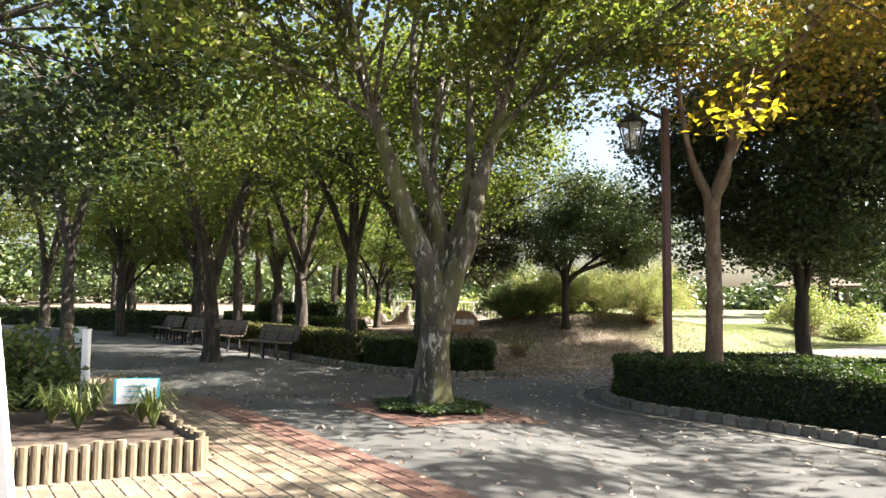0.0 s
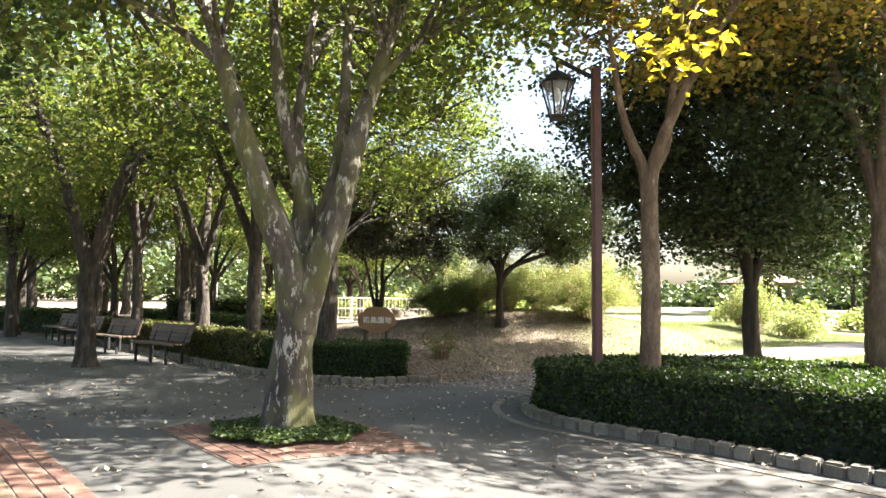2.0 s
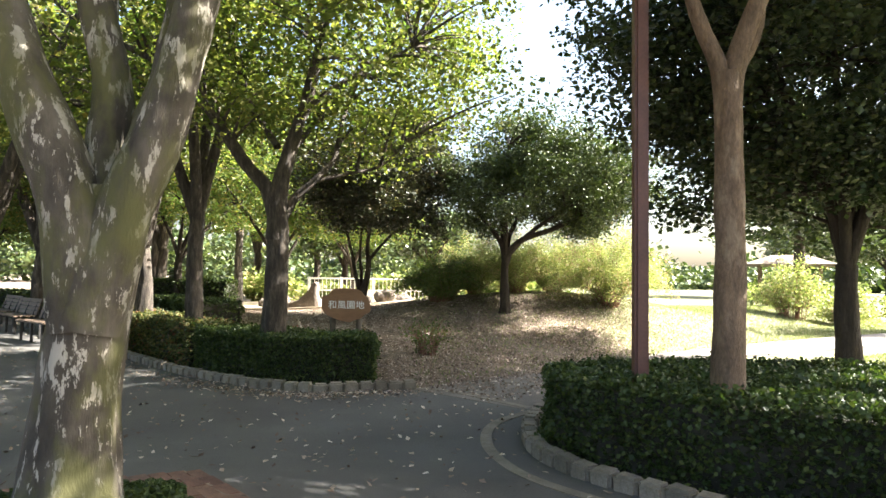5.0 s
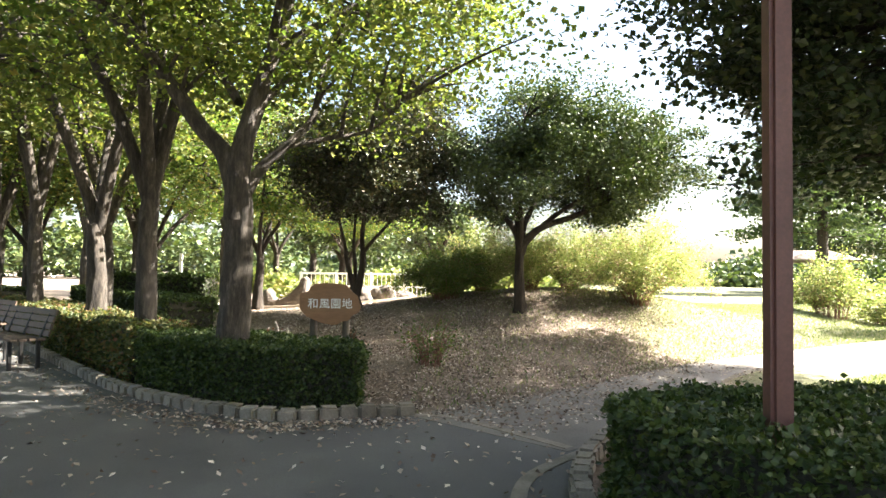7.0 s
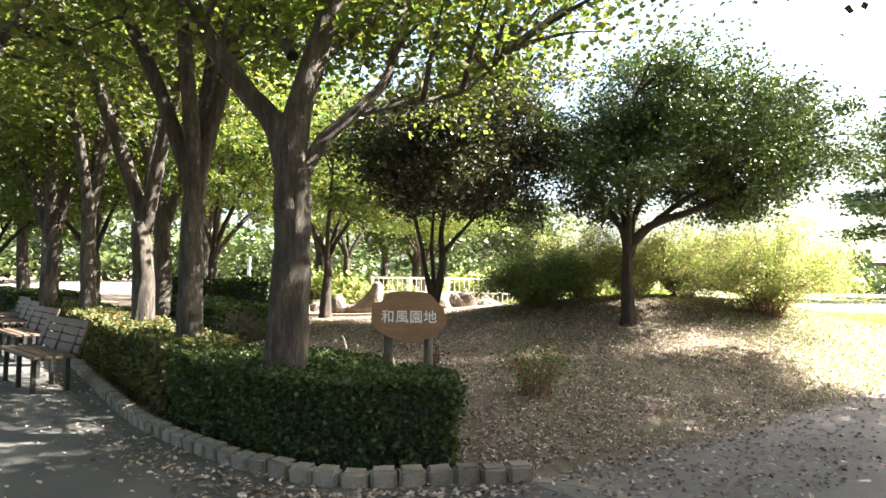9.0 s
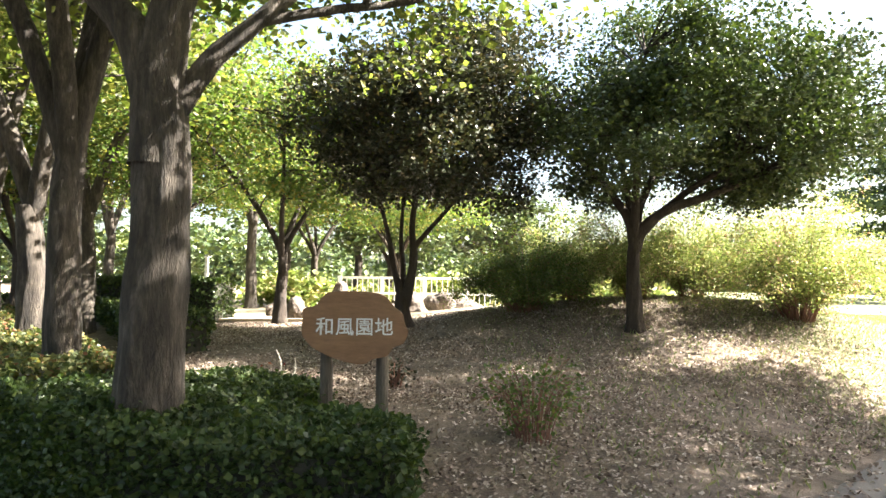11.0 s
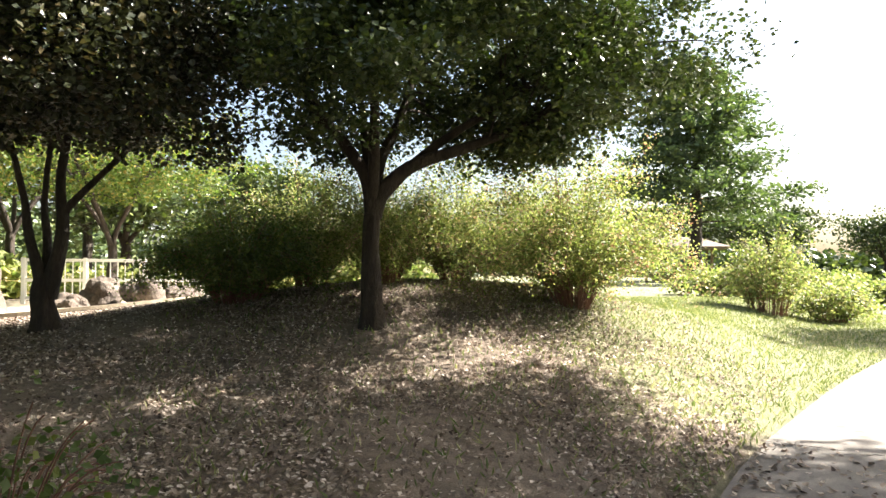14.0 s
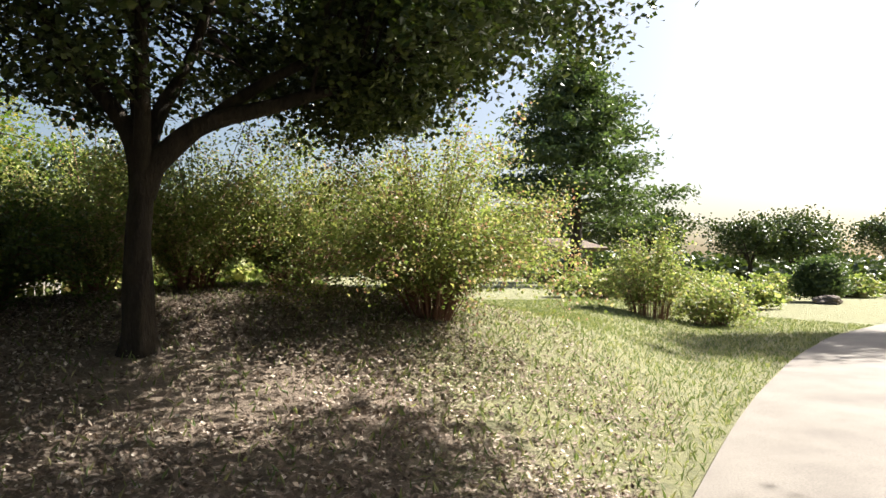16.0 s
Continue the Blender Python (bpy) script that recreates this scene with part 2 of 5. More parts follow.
L_PINE = leafy("pine_needle", [(0.0, (0.04, 0.065, 0.03)), (1.0, (0.11, 0.14, 0.055))], (1.2, 1.4, 0.7), 0.3, 0.5)
L_PLUME = leafy("faded_blossom", [(0.0, (0.3, 0.17, 0.12)), (0.6, (0.4, 0.27, 0.18)), (1.0, (0.45, 0.36, 0.24))], (1.2, 1.0, 0.8), 0.35)
L_CAMPHOR = leafy("camphor_leaf", [(0.0, (0.055, 0.08, 0.02)), (0.55, (0.115, 0.135, 0.034)), (1.0, (0.2, 0.19, 0.055))], (1.3, 1.5, 0.8), 0.5)
L_MIXED = leafy("mixed_shrub_leaf", [(0.0, (0.035, 0.055, 0.018)), (0.5, (0.08, 0.095, 0.03)), (0.8, (0.17, 0.16, 0.055)), (1.0, (0.15, 0.06, 0.035))], (1.3, 1.3, 0.7), 0.35)
# near-black: the shade inside a hedge is put into this colour
M_CORE = grainy("shaded_hedge_twigs", [(0.3, (0.012, 0.014, 0.008)), (0.7, (0.035, 0.032, 0.02))], 12, 50)


# ---- mesh helpers ----
def raw_mesh(name, verts, faces, mat, smooth=False):
    """A mesh from arrays of corners and of faces with equal counts of corners."""
    verts, faces = np.asarray(verts, np.float32), np.asarray(faces, np.int32)
    me = bpy.data.meshes.new(name)
    k = faces.shape[1]
    me.vertices.add(len(verts))
    me.vertices.foreach_set("co", verts.ravel())
    me.loops.add(faces.size)
    me.loops.foreach_set("vertex_index", faces.ravel())
    me.polygons.add(len(faces))
    me.polygons.foreach_set("loop_start", np.arange(0, faces.size, k, dtype=np.int32))
    me.polygons.foreach_set("loop_total", np.full(len(faces), k, np.int32))
    me.polygons.foreach_set("use_smooth", np.full(len(faces), smooth))
    me.update(calc_edges=True)
    me.materials.append(mat)
    return me


def under(name, me, parent=None, label=""):
    ob = new(name, me)
    ob.parent = parent
    if label:
        ob["label"] = label
    return ob


def part(name, bm, mat, parent=None, label=""):
    me = bpy.data.meshes.new(name)
    bm.to_mesh(me)
    bm.free()
    me.materials.append(mat)
    return under(name, me, parent, label)


def box_bm(sx, sy, sz, at=(0, 0, 0), bevel=0.0, bm=None, turn=None):
    bm = bm or bmesh.new()
    m = Matrix.Translation(at) @ (turn or Matrix()) @ Matrix.Diagonal((sx, sy, sz, 1))
    got = bmesh.ops.create_cube(bm, size=1, matrix=m)
    if bevel:
        edges = {e for v in got["verts"] for e in v.link_edges}
        bmesh.ops.bevel(bm, geom=list(edges), offset=bevel, segments=2, affect="EDGES")
    return bm


def rod_bm(a, b, r0, r1=None, sides=10, bm=None):
    bm = bm or bmesh.new()
    a, b = Vector(a), Vector(b)
    turn = (b - a).to_track_quat("Z", "Y").to_matrix().to_4x4()
    bmesh.ops.create_cone(bm, cap_ends=True, segments=sides, radius1=r0, radius2=r0 if r1 is None else r1, depth=(b - a).length,
                          matrix=Matrix.Translation((a + b) / 2) @ turn)
    return bm


def smoothstep(v):
    v = np.clip(v, 0, 1)
    return v * v * (3 - 2 * v)


def ground_z(x, y):
    """Height of the ground: flat plaza, a low lawn inside the kerb, and the shrub mound."""
    x, y = np.asarray(x, float), np.asarray(y, float)
    d1 = (x - 0.34) * 0.745 + (y - 13.3) * 0.66
    d2 = y - 13.45
    d3 = ((y - 13.4) - (x - 1.9)) * 0.7 + 0.1
    d = np.minimum(np.minimum(d1, d2), d3)
    lawn = 0.24 * smoothstep(d / 2.4) + 0.2 * smoothstep((y - 18) / 5) * smoothstep(d / 3)
    mound = 0.66 * np.exp(-(((x - 4.8) / 4.3) ** 2 + ((y - 23.2) / 3.3) ** 2)) * smoothstep(d / 2 + 0.2)
    ripple = 0.012 * np.sin(x * 2.1 + y * 0.7) * np.sin(y * 1.7 - x * 0.4) * smoothstep(d)
    return -0.145 + lawn + mound + ripple


def gz(x, y):
    return float(ground_z(x, y))


def tube(points, radii, sides=8):
    """Rings along a line; returns corners and quads."""
    p, r = np.asarray(points, float), np.asarray(radii, float)
    d = np.gradient(p, axis=0)
    d /= np.linalg.norm(d, axis=1)[:, None] + 1e-9
    ref = np.where(np.abs(d[:, 2:3]) > 0.9, np.array([[1.0, 0, 0]]), np.array([[0, 0, 1.0]]))
    u = np.cross(d, np.array([[1.0, 0.13, 0.0]])) if np.abs(d[:, 2]).mean() > 0.5 else np.cross(d, ref)
    u /= np.linalg.norm(u, axis=1)[:, None] + 1e-9
    w = np.cross(d, u)
    a = np.arange(sides) * 2 * np.pi / sides
    ring = p[:, None] + r[:, None, None] * (np.cos(a)[None, :, None] * u[:, None] + np.sin(a)[None, :, None] * w[:, None])
    n = len(p)
    i, j = np.meshgrid(np.arange(n - 1), np.arange(sides), indexing="ij")
    k = (j + 1) % sides
    q = np.stack([i * sides + j, i * sides + k, (i + 1) * sides + k, (i + 1) * sides + j], -1).reshape(-1, 4)
    return ring.reshape(-1, 3), q


def join_tubes(tubes):
    vs, fs, n = [], [], 0
    for v, f in tubes:
        vs.append(v)
        fs.append(f + n)
        n += len(v)
    return np.concatenate(vs), np.concatenate(fs)


def leaf_quads(centres, size, rng, up=0.6, droop=0.25, width=0.42, outward=None):
    """One kite-shaped leaf at each centre."""
    n = len(centres)
    d = rng.normal(size=(n, 3))
    d[:, 2] = d[:, 2] * 0.5 - droop
    if outward is not None:
        d += outward
    d /= np.linalg.norm(d, axis=1)[:, None]
    nr = rng.normal(size=(n, 3))
    nr[:, 2] += up * 2
    s = np.cross(d, nr)
    s /= np.linalg.norm(s, axis=1)[:, None] + 1e-9
    ln = size * rng.uniform(0.65, 1.35, (n, 1))
    base = centres - d * ln * 0.5
    nn = np.cross(s, d)
    mid = base + d * ln * 0.45 + nn * ln * 0.08
    v = np.stack([base, mid - s * ln * width, base + d * ln, mid + s * ln * width], 1).reshape(-1, 3)
    f = np.arange(n * 4).reshape(-1, 4)
    return v, f


def curve_points(a, b, c, n):
    t = np.linspace(0, 1, n)[:, None]
    return (1 - t) ** 2 * np.array(a) + 2 * t * (1 - t) * np.array(b) + t * t * np.array(c)


def rounded(points, per=6):
    """A smooth line through a few plan points."""
    p = np.array([points[0], *points, points[-1]], float)
    out = []
    for i in range(1, len(p) - 2):
        for t in np.linspace(0, 1, per, endpoint=False):
            a, b, c, d = p[i - 1:i + 3]
            out.append(0.5 * ((2 * b) + (c - a) * t + (2 * a - 5 * b + 4 * c - d) * t * t + (3 * b - a - 3 * c + d) * t ** 3))
    out.append(p[-2])
    return np.array(out)


def make_tree(name, label, at, r, fork, top, limbs, centre, radii, clumps, per, leaf, bark, leaves, seed, lean=(0, 0), sigma=0.42, under_cut=-0.35, group="", flat=0.5, spread=0.55, stems=1, extra=None, base=None):
    """A tree at its place: trunk with limbs, and a crown of leaf clumps that the limbs reach. centre is measured from the foot."""
    rng = np.random.default_rng(seed)
    foot = Vector((at[0], at[1], (gz(*at) if base is None else base) - 0.05))
    root = new(name)
    root.location = foot
    tagged(root, label, "tree", group)
    tubes = []
    c, rad = np.array(centre, float), np.array(radii, float)
    top_pt = np.array([lean[0], lean[1], fork])
    hs = np.linspace(0, 1, 30)
    for k in range(stems):
        off = np.array([0, 0, 0.0]) if stems == 1 else np.array([math.cos(k * 6.28 / stems), math.sin(k * 6.28 / stems), 0]) * r * 1.3
        wob = np.stack([np.sin(hs * 5 + seed + k) * r * 0.25 * hs, np.cos(hs * 4 + seed + k) * r * 0.25 * hs, 0 * hs], 1)
        pts = hs[:, None] * (top_pt + off * 2.2) + off * (1 - hs[:, None]) + wob
        rr = r * (1 - 0.28 * hs) * (1 + 0.55 * np.exp(-hs * fork / 0.16))
        v, f = tube(pts, rr, 24)
        out = v - np.repeat(pts, 24, 0)
        ang, hgt = np.arctan2(out[:, 1], out[:, 0]), v[:, 2]
        relief = 0.05 * np.sin(ang * 5 + seed + hgt * 0.8) * np.exp(-hgt * 0.9) + 0.04 * np.sin(ang * 3 + hgt * 3.1 + seed) + 0.03 * np.sin(ang * 7 - hgt * 5.3) + 0.025 * np.sin(hgt * 11 + ang * 2 + seed)
        tubes.append((v + out * relief[:, None] * 1.3, f))
    ends, samples = [], []
    for i in range(limbs):
        a = i * 2 * math.pi / limbs + rng.uniform(-0.35, 0.35) + seed
        reach = rng.uniform(0.45, 0.8)
        end = c + np.array([math.cos(a) * rad[0] * reach, math.sin(a) * rad[1] * reach, rad[2] * rng.uniform(-0.1, 0.6)])
        k = i % stems
        off = np.zeros(3) if stems == 1 else np.array([math.cos(k * 6.28 / stems), math.sin(k * 6.28 / stems), 0]) * r * 2.86
        start = top_pt + off * (1 if stems > 1 else 0) - np.array([0, 0, fork * 0.06 * rng.uniform(0, 1.5)])
        bend = start + (end - start) * np.array([spread * 0.5, spread * 0.5, spread])
        pts = curve_points(start, bend, end, 12)
        pts += np.cumsum(rng.normal(0, 0.02, pts.shape), 0) * np.linspace(0, 1, 12)[:, None] * rad.mean() * 0.4
        tubes.append(tube(pts, np.linspace(r * (0.62 if limbs < 5 else 0.5), r * 0.12, 12), 10))
        samples.append(pts[2:])
    samples = np.concatenate(samples) if samples else np.zeros((0, 3))
    for pts, r0 in (extra or ()):
        p = curve_points(*pts, 16) if len(pts) == 3 else rounded(pts, 6)
        n = len(p)
        p = p + np.cumsum(rng.normal(0, 0.006, p.shape), 0) * np.linspace(0, 1, n)[:, None]
        v, f = tube(p, np.linspace(r0, r0 * 0.3, n), 14)
        out = v - np.repeat(p, 14, 0)
        ang = np.tile(np.arange(14) * 0.449, n)
        knob = 0.07 * np.sin(ang * 3 + v[:, 2] * 4 + seed) + 0.05 * np.sin(v[:, 2] * 9 + ang * 2)
        tubes.append((v + out * knob[:, None], f))
        samples = np.concatenate([samples, p[n // 3:]])
    spots = []
    while len(spots) < clumps:
        q = rng.normal(size=3)
        q = q / np.linalg.norm(q) * rng.uniform(0.25, 1.0) ** 0.5 * rng.uniform(0.8, 1.08)
        q = q * (1 + 0.1 * math.sin(4 * math.atan2(q[1], q[0]) + seed) + 0.09 * math.sin(6 * q[2] + 3 * q[0] + seed * 2))
        if q[2] > under_cut + 0.15 * math.sin(q[0] * 7 + seed):
            spots.append(c + q * rad)
    spots = np.array(spots)
    for s in spots:
        d = np.linalg.norm(samples - s + np.array([0, 0, 0.25]), axis=1)
        near = samples[d.argmin()]
        pts = curve_points(near, (near + s) / 2 + np.array([0, 0, 0.12]), s, 5)
        tubes.append(tube(pts, np.linspace(r * 0.13 + 0.006, 0.005, 5), 5))
    v, f = join_tubes(tubes)
    under("trunk", raw_mesh("trunk", v, f, bark, True), root)
    sg = sigma * rng.uniform(0.5, 1.15, clumps)
    cent = np.repeat(spots, per, 0) + np.clip(rng.normal(size=(clumps * per, 3)), -1.8, 1.8) * np.repeat(sg, per)[:, None] * np.array([1, 1, flat])
    lv, lf = leaf_quads(cent, leaf, rng)
    under("crown", raw_mesh("crown", lv, lf, leaves), root)
    return root


def place_copy(ob, x, y, turn, size=1.0):
    c = copy_thing(ob, pose(x, y, gz(x, y) - 0.05, 0, 0, turn))
    c.scale = (size, size, size)
    return c


def inside(poly, x, y):
    """Which of the points lie inside a closed outline."""
    hit = np.zeros(len(x), bool)
    for (x0, y0), (x1, y1) in zip(poly, poly[1:] + poly[:1]):
        cross = (y0 > y) != (y1 > y)
        hit ^= cross & (x < (x1 - x0) * (y - y0) / ((y1 - y0) if y1 != y0 else 1e-9) + x0)
    return hit


# ---- the ground and paving ----
def axis(lo, hi, a, b, step):
    near = np.arange(a, b + step / 2, step)
    left = a - np.geomspace(step, a - lo, 26)[::-1]
    right = b + np.geomspace(step, hi - b, 26)
    return np.concatenate([left, near, right])


gx, gy = axis(-900, 900, -12, 16, 0.25), axis(-900, 900, -2, 32, 0.25)
X, Y = np.meshgrid(gx, gy)
V = np.stack([X, Y, ground_z(X, Y)], -1).reshape(-1, 3)
i, j = np.meshgrid(np.arange(len(gy) - 1), np.arange(len(gx) - 1), indexing="ij")
nx = len(gx)
Q = np.stack([i * nx + j, i * nx + j + 1, (i + 1) * nx + j + 1, (i + 1) * nx + j], -1).reshape(-1, 4)
ground = under("ground", raw_mesh("ground", V, Q, M_LAWN, True))
tagged(ground, "leaf-strewn lawn and bare soil rising to a low mound", "ground", kind="structure")

KERB_LEFT = rounded([(1.55, 13.5), (0.85, 13.32), (0.3, 13.22), (-0.3, 13.45), (-1.0, 14.0), (-2.1, 15.1), (-4.8, 18.6), (-9.0, 24.0)])
KERB_RIGHT = rounded([(3.3, 12.7), (2.85, 11.9), (2.58, 11.1), (2.5, 10.3), (2.7, 9.6), (3.2, 8.95), (3.75, 8.3), (4.6, 7.2), (6.2, 5.1), (8.5, 2.2)])
PLAZA = -0.1


def plaza_z(x, y):
    """The plaza falls gently from the paved apron towards the kerbs."""
    x, y = np.asarray(x, float), np.asarray(y, float)
    return PLAZA + 0.25 * smoothstep((10.9 - y) / 3.0) * smoothstep((2.3 - x) / 2.4) * smoothstep((x + 8.9) / 2.5) * smoothstep((y + 5.9) / 3)


def pz(x, y):
    return float(plaza_z(x, y))


def sheet(name, outline, z, mat, label, category):
    bm = bmesh.new()
    bm.faces.new([bm.verts.new((x, y, z)) for x, y in outline])
    bmesh.ops.triangulate(bm, faces=bm.faces[:])
    if bm.faces[:][0].normal.z < 0:
        bmesh.ops.reverse_faces(bm, faces=bm.faces[:])
    return tagged(part(name, bm, mat), label, category, kind="structure")


plaza_outline = [tuple(p) for p in KERB_LEFT] + [(-30, 40), (-40, 20), (-40, -25), (30, -25), (14, -5)] + [tuple(p) for p in KERB_RIGHT[::-1]] + [(2.76, 12.18)]
sheet("plaza", plaza_outline, PLAZA, M_ASPHALT, "worn grey asphalt plaza flecked with fallen leaves", "plaza")
px_, py_ = np.meshgrid(np.linspace(-9, 2.35, 60), np.linspace(-6, 10.95, 90))
V = np.stack([px_, py_, plaza_z(px_, py_) + 0.004], -1).reshape(-1, 3)
i, j = np.meshgrid(np.arange(89), np.arange(59), indexing="ij")
Q = np.stack([i * 60 + j, i * 60 + j + 1, (i + 1) * 60 + j + 1, (i + 1) * 60 + j], -1).reshape(-1, 4)
tagged(under("plaza_rise", raw_mesh("plaza_rise", V, Q, M_ASPHALT, True)), "gently rising asphalt of the plaza", "plaza", kind="structure")


def strip(name, left, right, lift, mat, label, category, across=6, per=8):
    a, b = rounded(left, per), rounded(right, per)
    t = np.linspace(0, 1, across)
    P = a[:, None] * (1 - t[None, :, None]) + b[:, None] * t[None, :, None]
    z = np.maximum(ground_z(P[..., 0], P[..., 1]), -0.125) + lift
    V = np.concatenate([P, z[..., None]], -1).reshape(-1, 3)
    n, k = len(a), across
    i, j = np.meshgrid(np.arange(n - 1), np.arange(k - 1), indexing="ij")
    Q = np.stack([i * k + j, (i + 1) * k + j, (i + 1) * k + j + 1, i * k + j + 1], -1).reshape(-1, 4)
    ob = under(name, raw_mesh(name, V, Q[:, ::-1], mat))
    sol = ob.modifiers.new("thick", "SOLIDIFY")
    sol.thickness = 0.05
    return tagged(ob, label, category, kind="structure")


strip("path", [(1.5, 13.42), (2.5, 14.4), (3.4, 15.05), (5.05, 16.75), (6.1, 17.68)], [(2.72, 12.1), (3.6, 12.9), (4.6, 14.1), (5.7, 15.9), (6.72, 17.05)], 0.028, M_CONCRETE,
      "worn sandy concrete path with leaf litter", "path")
strip("path_far", [(6.12, 17.7), (8.28, 19.35), (10.5, 20.9), (13.8, 23.0), (19, 25.6), (38, 33)], [(6.74, 17.07), (8.9, 18.2), (11.5, 19.6), (15, 21.5), (20, 23.6), (39, 31)], 0.024, M_CONCRETE,
      "pale sunlit concrete path along the lawn", "path")
strip("sand_court", [(-5.5, 24.6), (-2, 24.0), (1.3, 24.4), (2.8, 26)], [(-7, 30), (-2, 30), (3, 30), (5, 30)], 0.03, M_SAND, "pale sandy court before the rocks", "ground")


def flush_line(name, line, width, lift, label):
    """A flat kerb flush with the plaza."""
    d = np.gradient(line, axis=0)
    d /= np.linalg.norm(d, axis=1)[:, None]
    nrm = np.stack([-d[:, 1], d[:, 0]], 1) * width / 2
    a, b = line - nrm, line + nrm
    V = np.concatenate([np.c_[a, np.full(len(a), PLAZA + lift)], np.c_[b, np.full(len(b), PLAZA + lift)], np.c_[a, np.full(len(a), PLAZA - 0.02)], np.c_[b, np.full(len(b), PLAZA - 0.02)]])
    n = len(line)
    k = np.arange(n - 1)
    Q = np.concatenate([np.stack([k, k + 1, n + k + 1, n + k], 1), np.stack([k, 2 * n + k, 2 * n + k + 1, k + 1], 1), np.stack([n + k, n + k + 1, 3 * n + k + 1, 3 * n + k], 1)])
    return tagged(under(name, raw_mesh(name, V, Q, M_KERB)), label, "kerb", kind="structure")


flush_line("kerb_flush_line", rounded([(1.55, 13.45), (1.95, 13.3), (2.76, 12.2)]), 0.1, 0.008, "flat concrete edging between plaza and path")
flush_line("kerb_flush_ring", rounded([(2.85, 12.1), (2.3, 11.4), (2.12, 10.5), (2.3, 9.6), (2.85, 8.85), (3.4, 8.2), (4.2, 7.1), (5.8, 5.0), (8.1, 2.1)]), 0.1, 0.008, "flat concrete gutter edging beside the kerb stones")


# ---- hedges ----
def make_hedge(name, label, outline, height, per_m2, leaf, leaves, seed, core=M_CORE):
    """A clipped hedge: a solid core, coloured near-black for the shade among the twigs, inside a skin of leaves."""
    rng = np.random.default_rng(seed)
    root = new(name)
    cx, cy = np.mean(outline, 0)
    z0 = min(gz(x, y) for x, y in outline) - 0.03
    root.location = (cx, cy, z0)
    tagged(root, label, "hedge")
    pts = np.array(outline) - (cx, cy)
    area = 0.5 * np.sum(pts[:, 0] * np.roll(pts[:, 1], -1) - pts[:, 1] * np.roll(pts[:, 0], -1))
    if area < 0:
        pts = pts[::-1]
    poly = [tuple(p) for p in pts]
    bm = bmesh.new()
    d = np.roll(pts, -1, 0) - np.roll(pts, 1, 0)
    d /= np.linalg.norm(d, axis=1)[:, None]
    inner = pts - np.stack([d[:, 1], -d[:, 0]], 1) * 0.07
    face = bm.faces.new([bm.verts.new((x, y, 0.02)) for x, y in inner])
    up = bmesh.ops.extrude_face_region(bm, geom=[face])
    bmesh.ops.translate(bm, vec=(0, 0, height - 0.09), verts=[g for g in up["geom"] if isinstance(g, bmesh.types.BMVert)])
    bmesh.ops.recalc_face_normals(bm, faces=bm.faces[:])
    part("shaded_core", bm, core, root)
    n = int(abs(area) * per_m2)
    lo, hi = pts.min(0), pts.max(0)
    box = np.prod(hi - lo)
    q = rng.uniform(lo, hi, (int(n * box / abs(area)) + 1, 2))
    q = q[inside(poly, q[:, 0], q[:, 1])]
    wave = 0.025 * np.sin(q[:, 0] * 4.1 + 1) * np.sin(q[:, 1] * 3.7) + 0.015 * np.sin(q[:, 0] * 11 + q[:, 1] * 9)
    top = np.c_[q, height + wave + rng.normal(0, 0.022, len(q)) - 0.02]
    cents, outs = [top], [np.tile([0, 0, 0.5], (len(top), 1))]
    for a, b in zip(pts, np.roll(pts, -1, 0)):
        ln = np.linalg.norm(b - a)
        m = int(ln * height * per_m2)
        t, h = rng.uniform(0, 1, m), rng.uniform(0.03, 1, m) ** 0.8 * height
        e = (b - a) / ln
        nrm = np.array([e[1], -e[0]])
        w = a[None] + (b - a)[None] * t[:, None]
        off = 0.03 * np.sin(w[:, 0] * 7 + h * 9) + rng.normal(0, 0.03, m) - 0.05 * np.clip((h - height + 0.1) / 0.1, 0, 1) - 0.02
        w = w + nrm[None] * off[:, None]
        cents.append(np.c_[w, h])
        outs.append(np.tile([nrm[0] * 0.7, nrm[1] * 0.7, 0.2], (m, 1)))
    c, o = np.concatenate(cents), np.concatenate(outs)
    lv, lf = leaf_quads(c, leaf, rng, up=0.2, droop=0, outward=o)
    under("foliage", raw_mesh("foliage", lv, lf, leaves), root)
    return root


make_hedge("hedge", "broad clipped evergreen hedge behind a stone kerb", [(2.68, 10.9), (2.58, 10.3), (2.78, 9.75), (3.3, 9.2), (4.05, 8.6), (4.85, 7.7), (6.5, 5.6), (8.6, 2.9), (10.2, 4.2), (8.2, 7.4), (6.8, 10.0), (5.6, 11.3), (4.4, 11.35), (3.2, 11.25)],
           0.72, 2500, 0.04, L_HEDGE, 11)
make_hedge("hedge", "clipped evergreen hedge on the corner of the lawn", [(1.02, 13.62), (0.4, 13.5), (-0.3, 13.72), (-1.0, 14.28), (-1.7, 15.0), (-1.1, 15.6), (-0.3, 14.95), (0.3, 14.5), (1.0, 14.2)],
           0.7, 4500, 0.036, L_HEDGE, 12)
make_hedge("hedge", "low clipped hedge block behind the tree", [(0.0, 15.7), (-1.3, 16.4), (-1.0, 17.0), (0.15, 16.4)], 0.5, 2500, 0.04, L_HEDGE, 13)
make_hedge("hedge", "dark loose hedge with bronze leaves behind the benches", [(-1.85, 15.2), (-3.4, 17.2), (-5.6, 20.0), (-8.6, 23.8), (-7.9, 24.4), (-4.8, 20.5), (-2.7, 17.8), (-1.25, 15.85)], 0.75, 1500, 0.055, L_MIXED, 14)
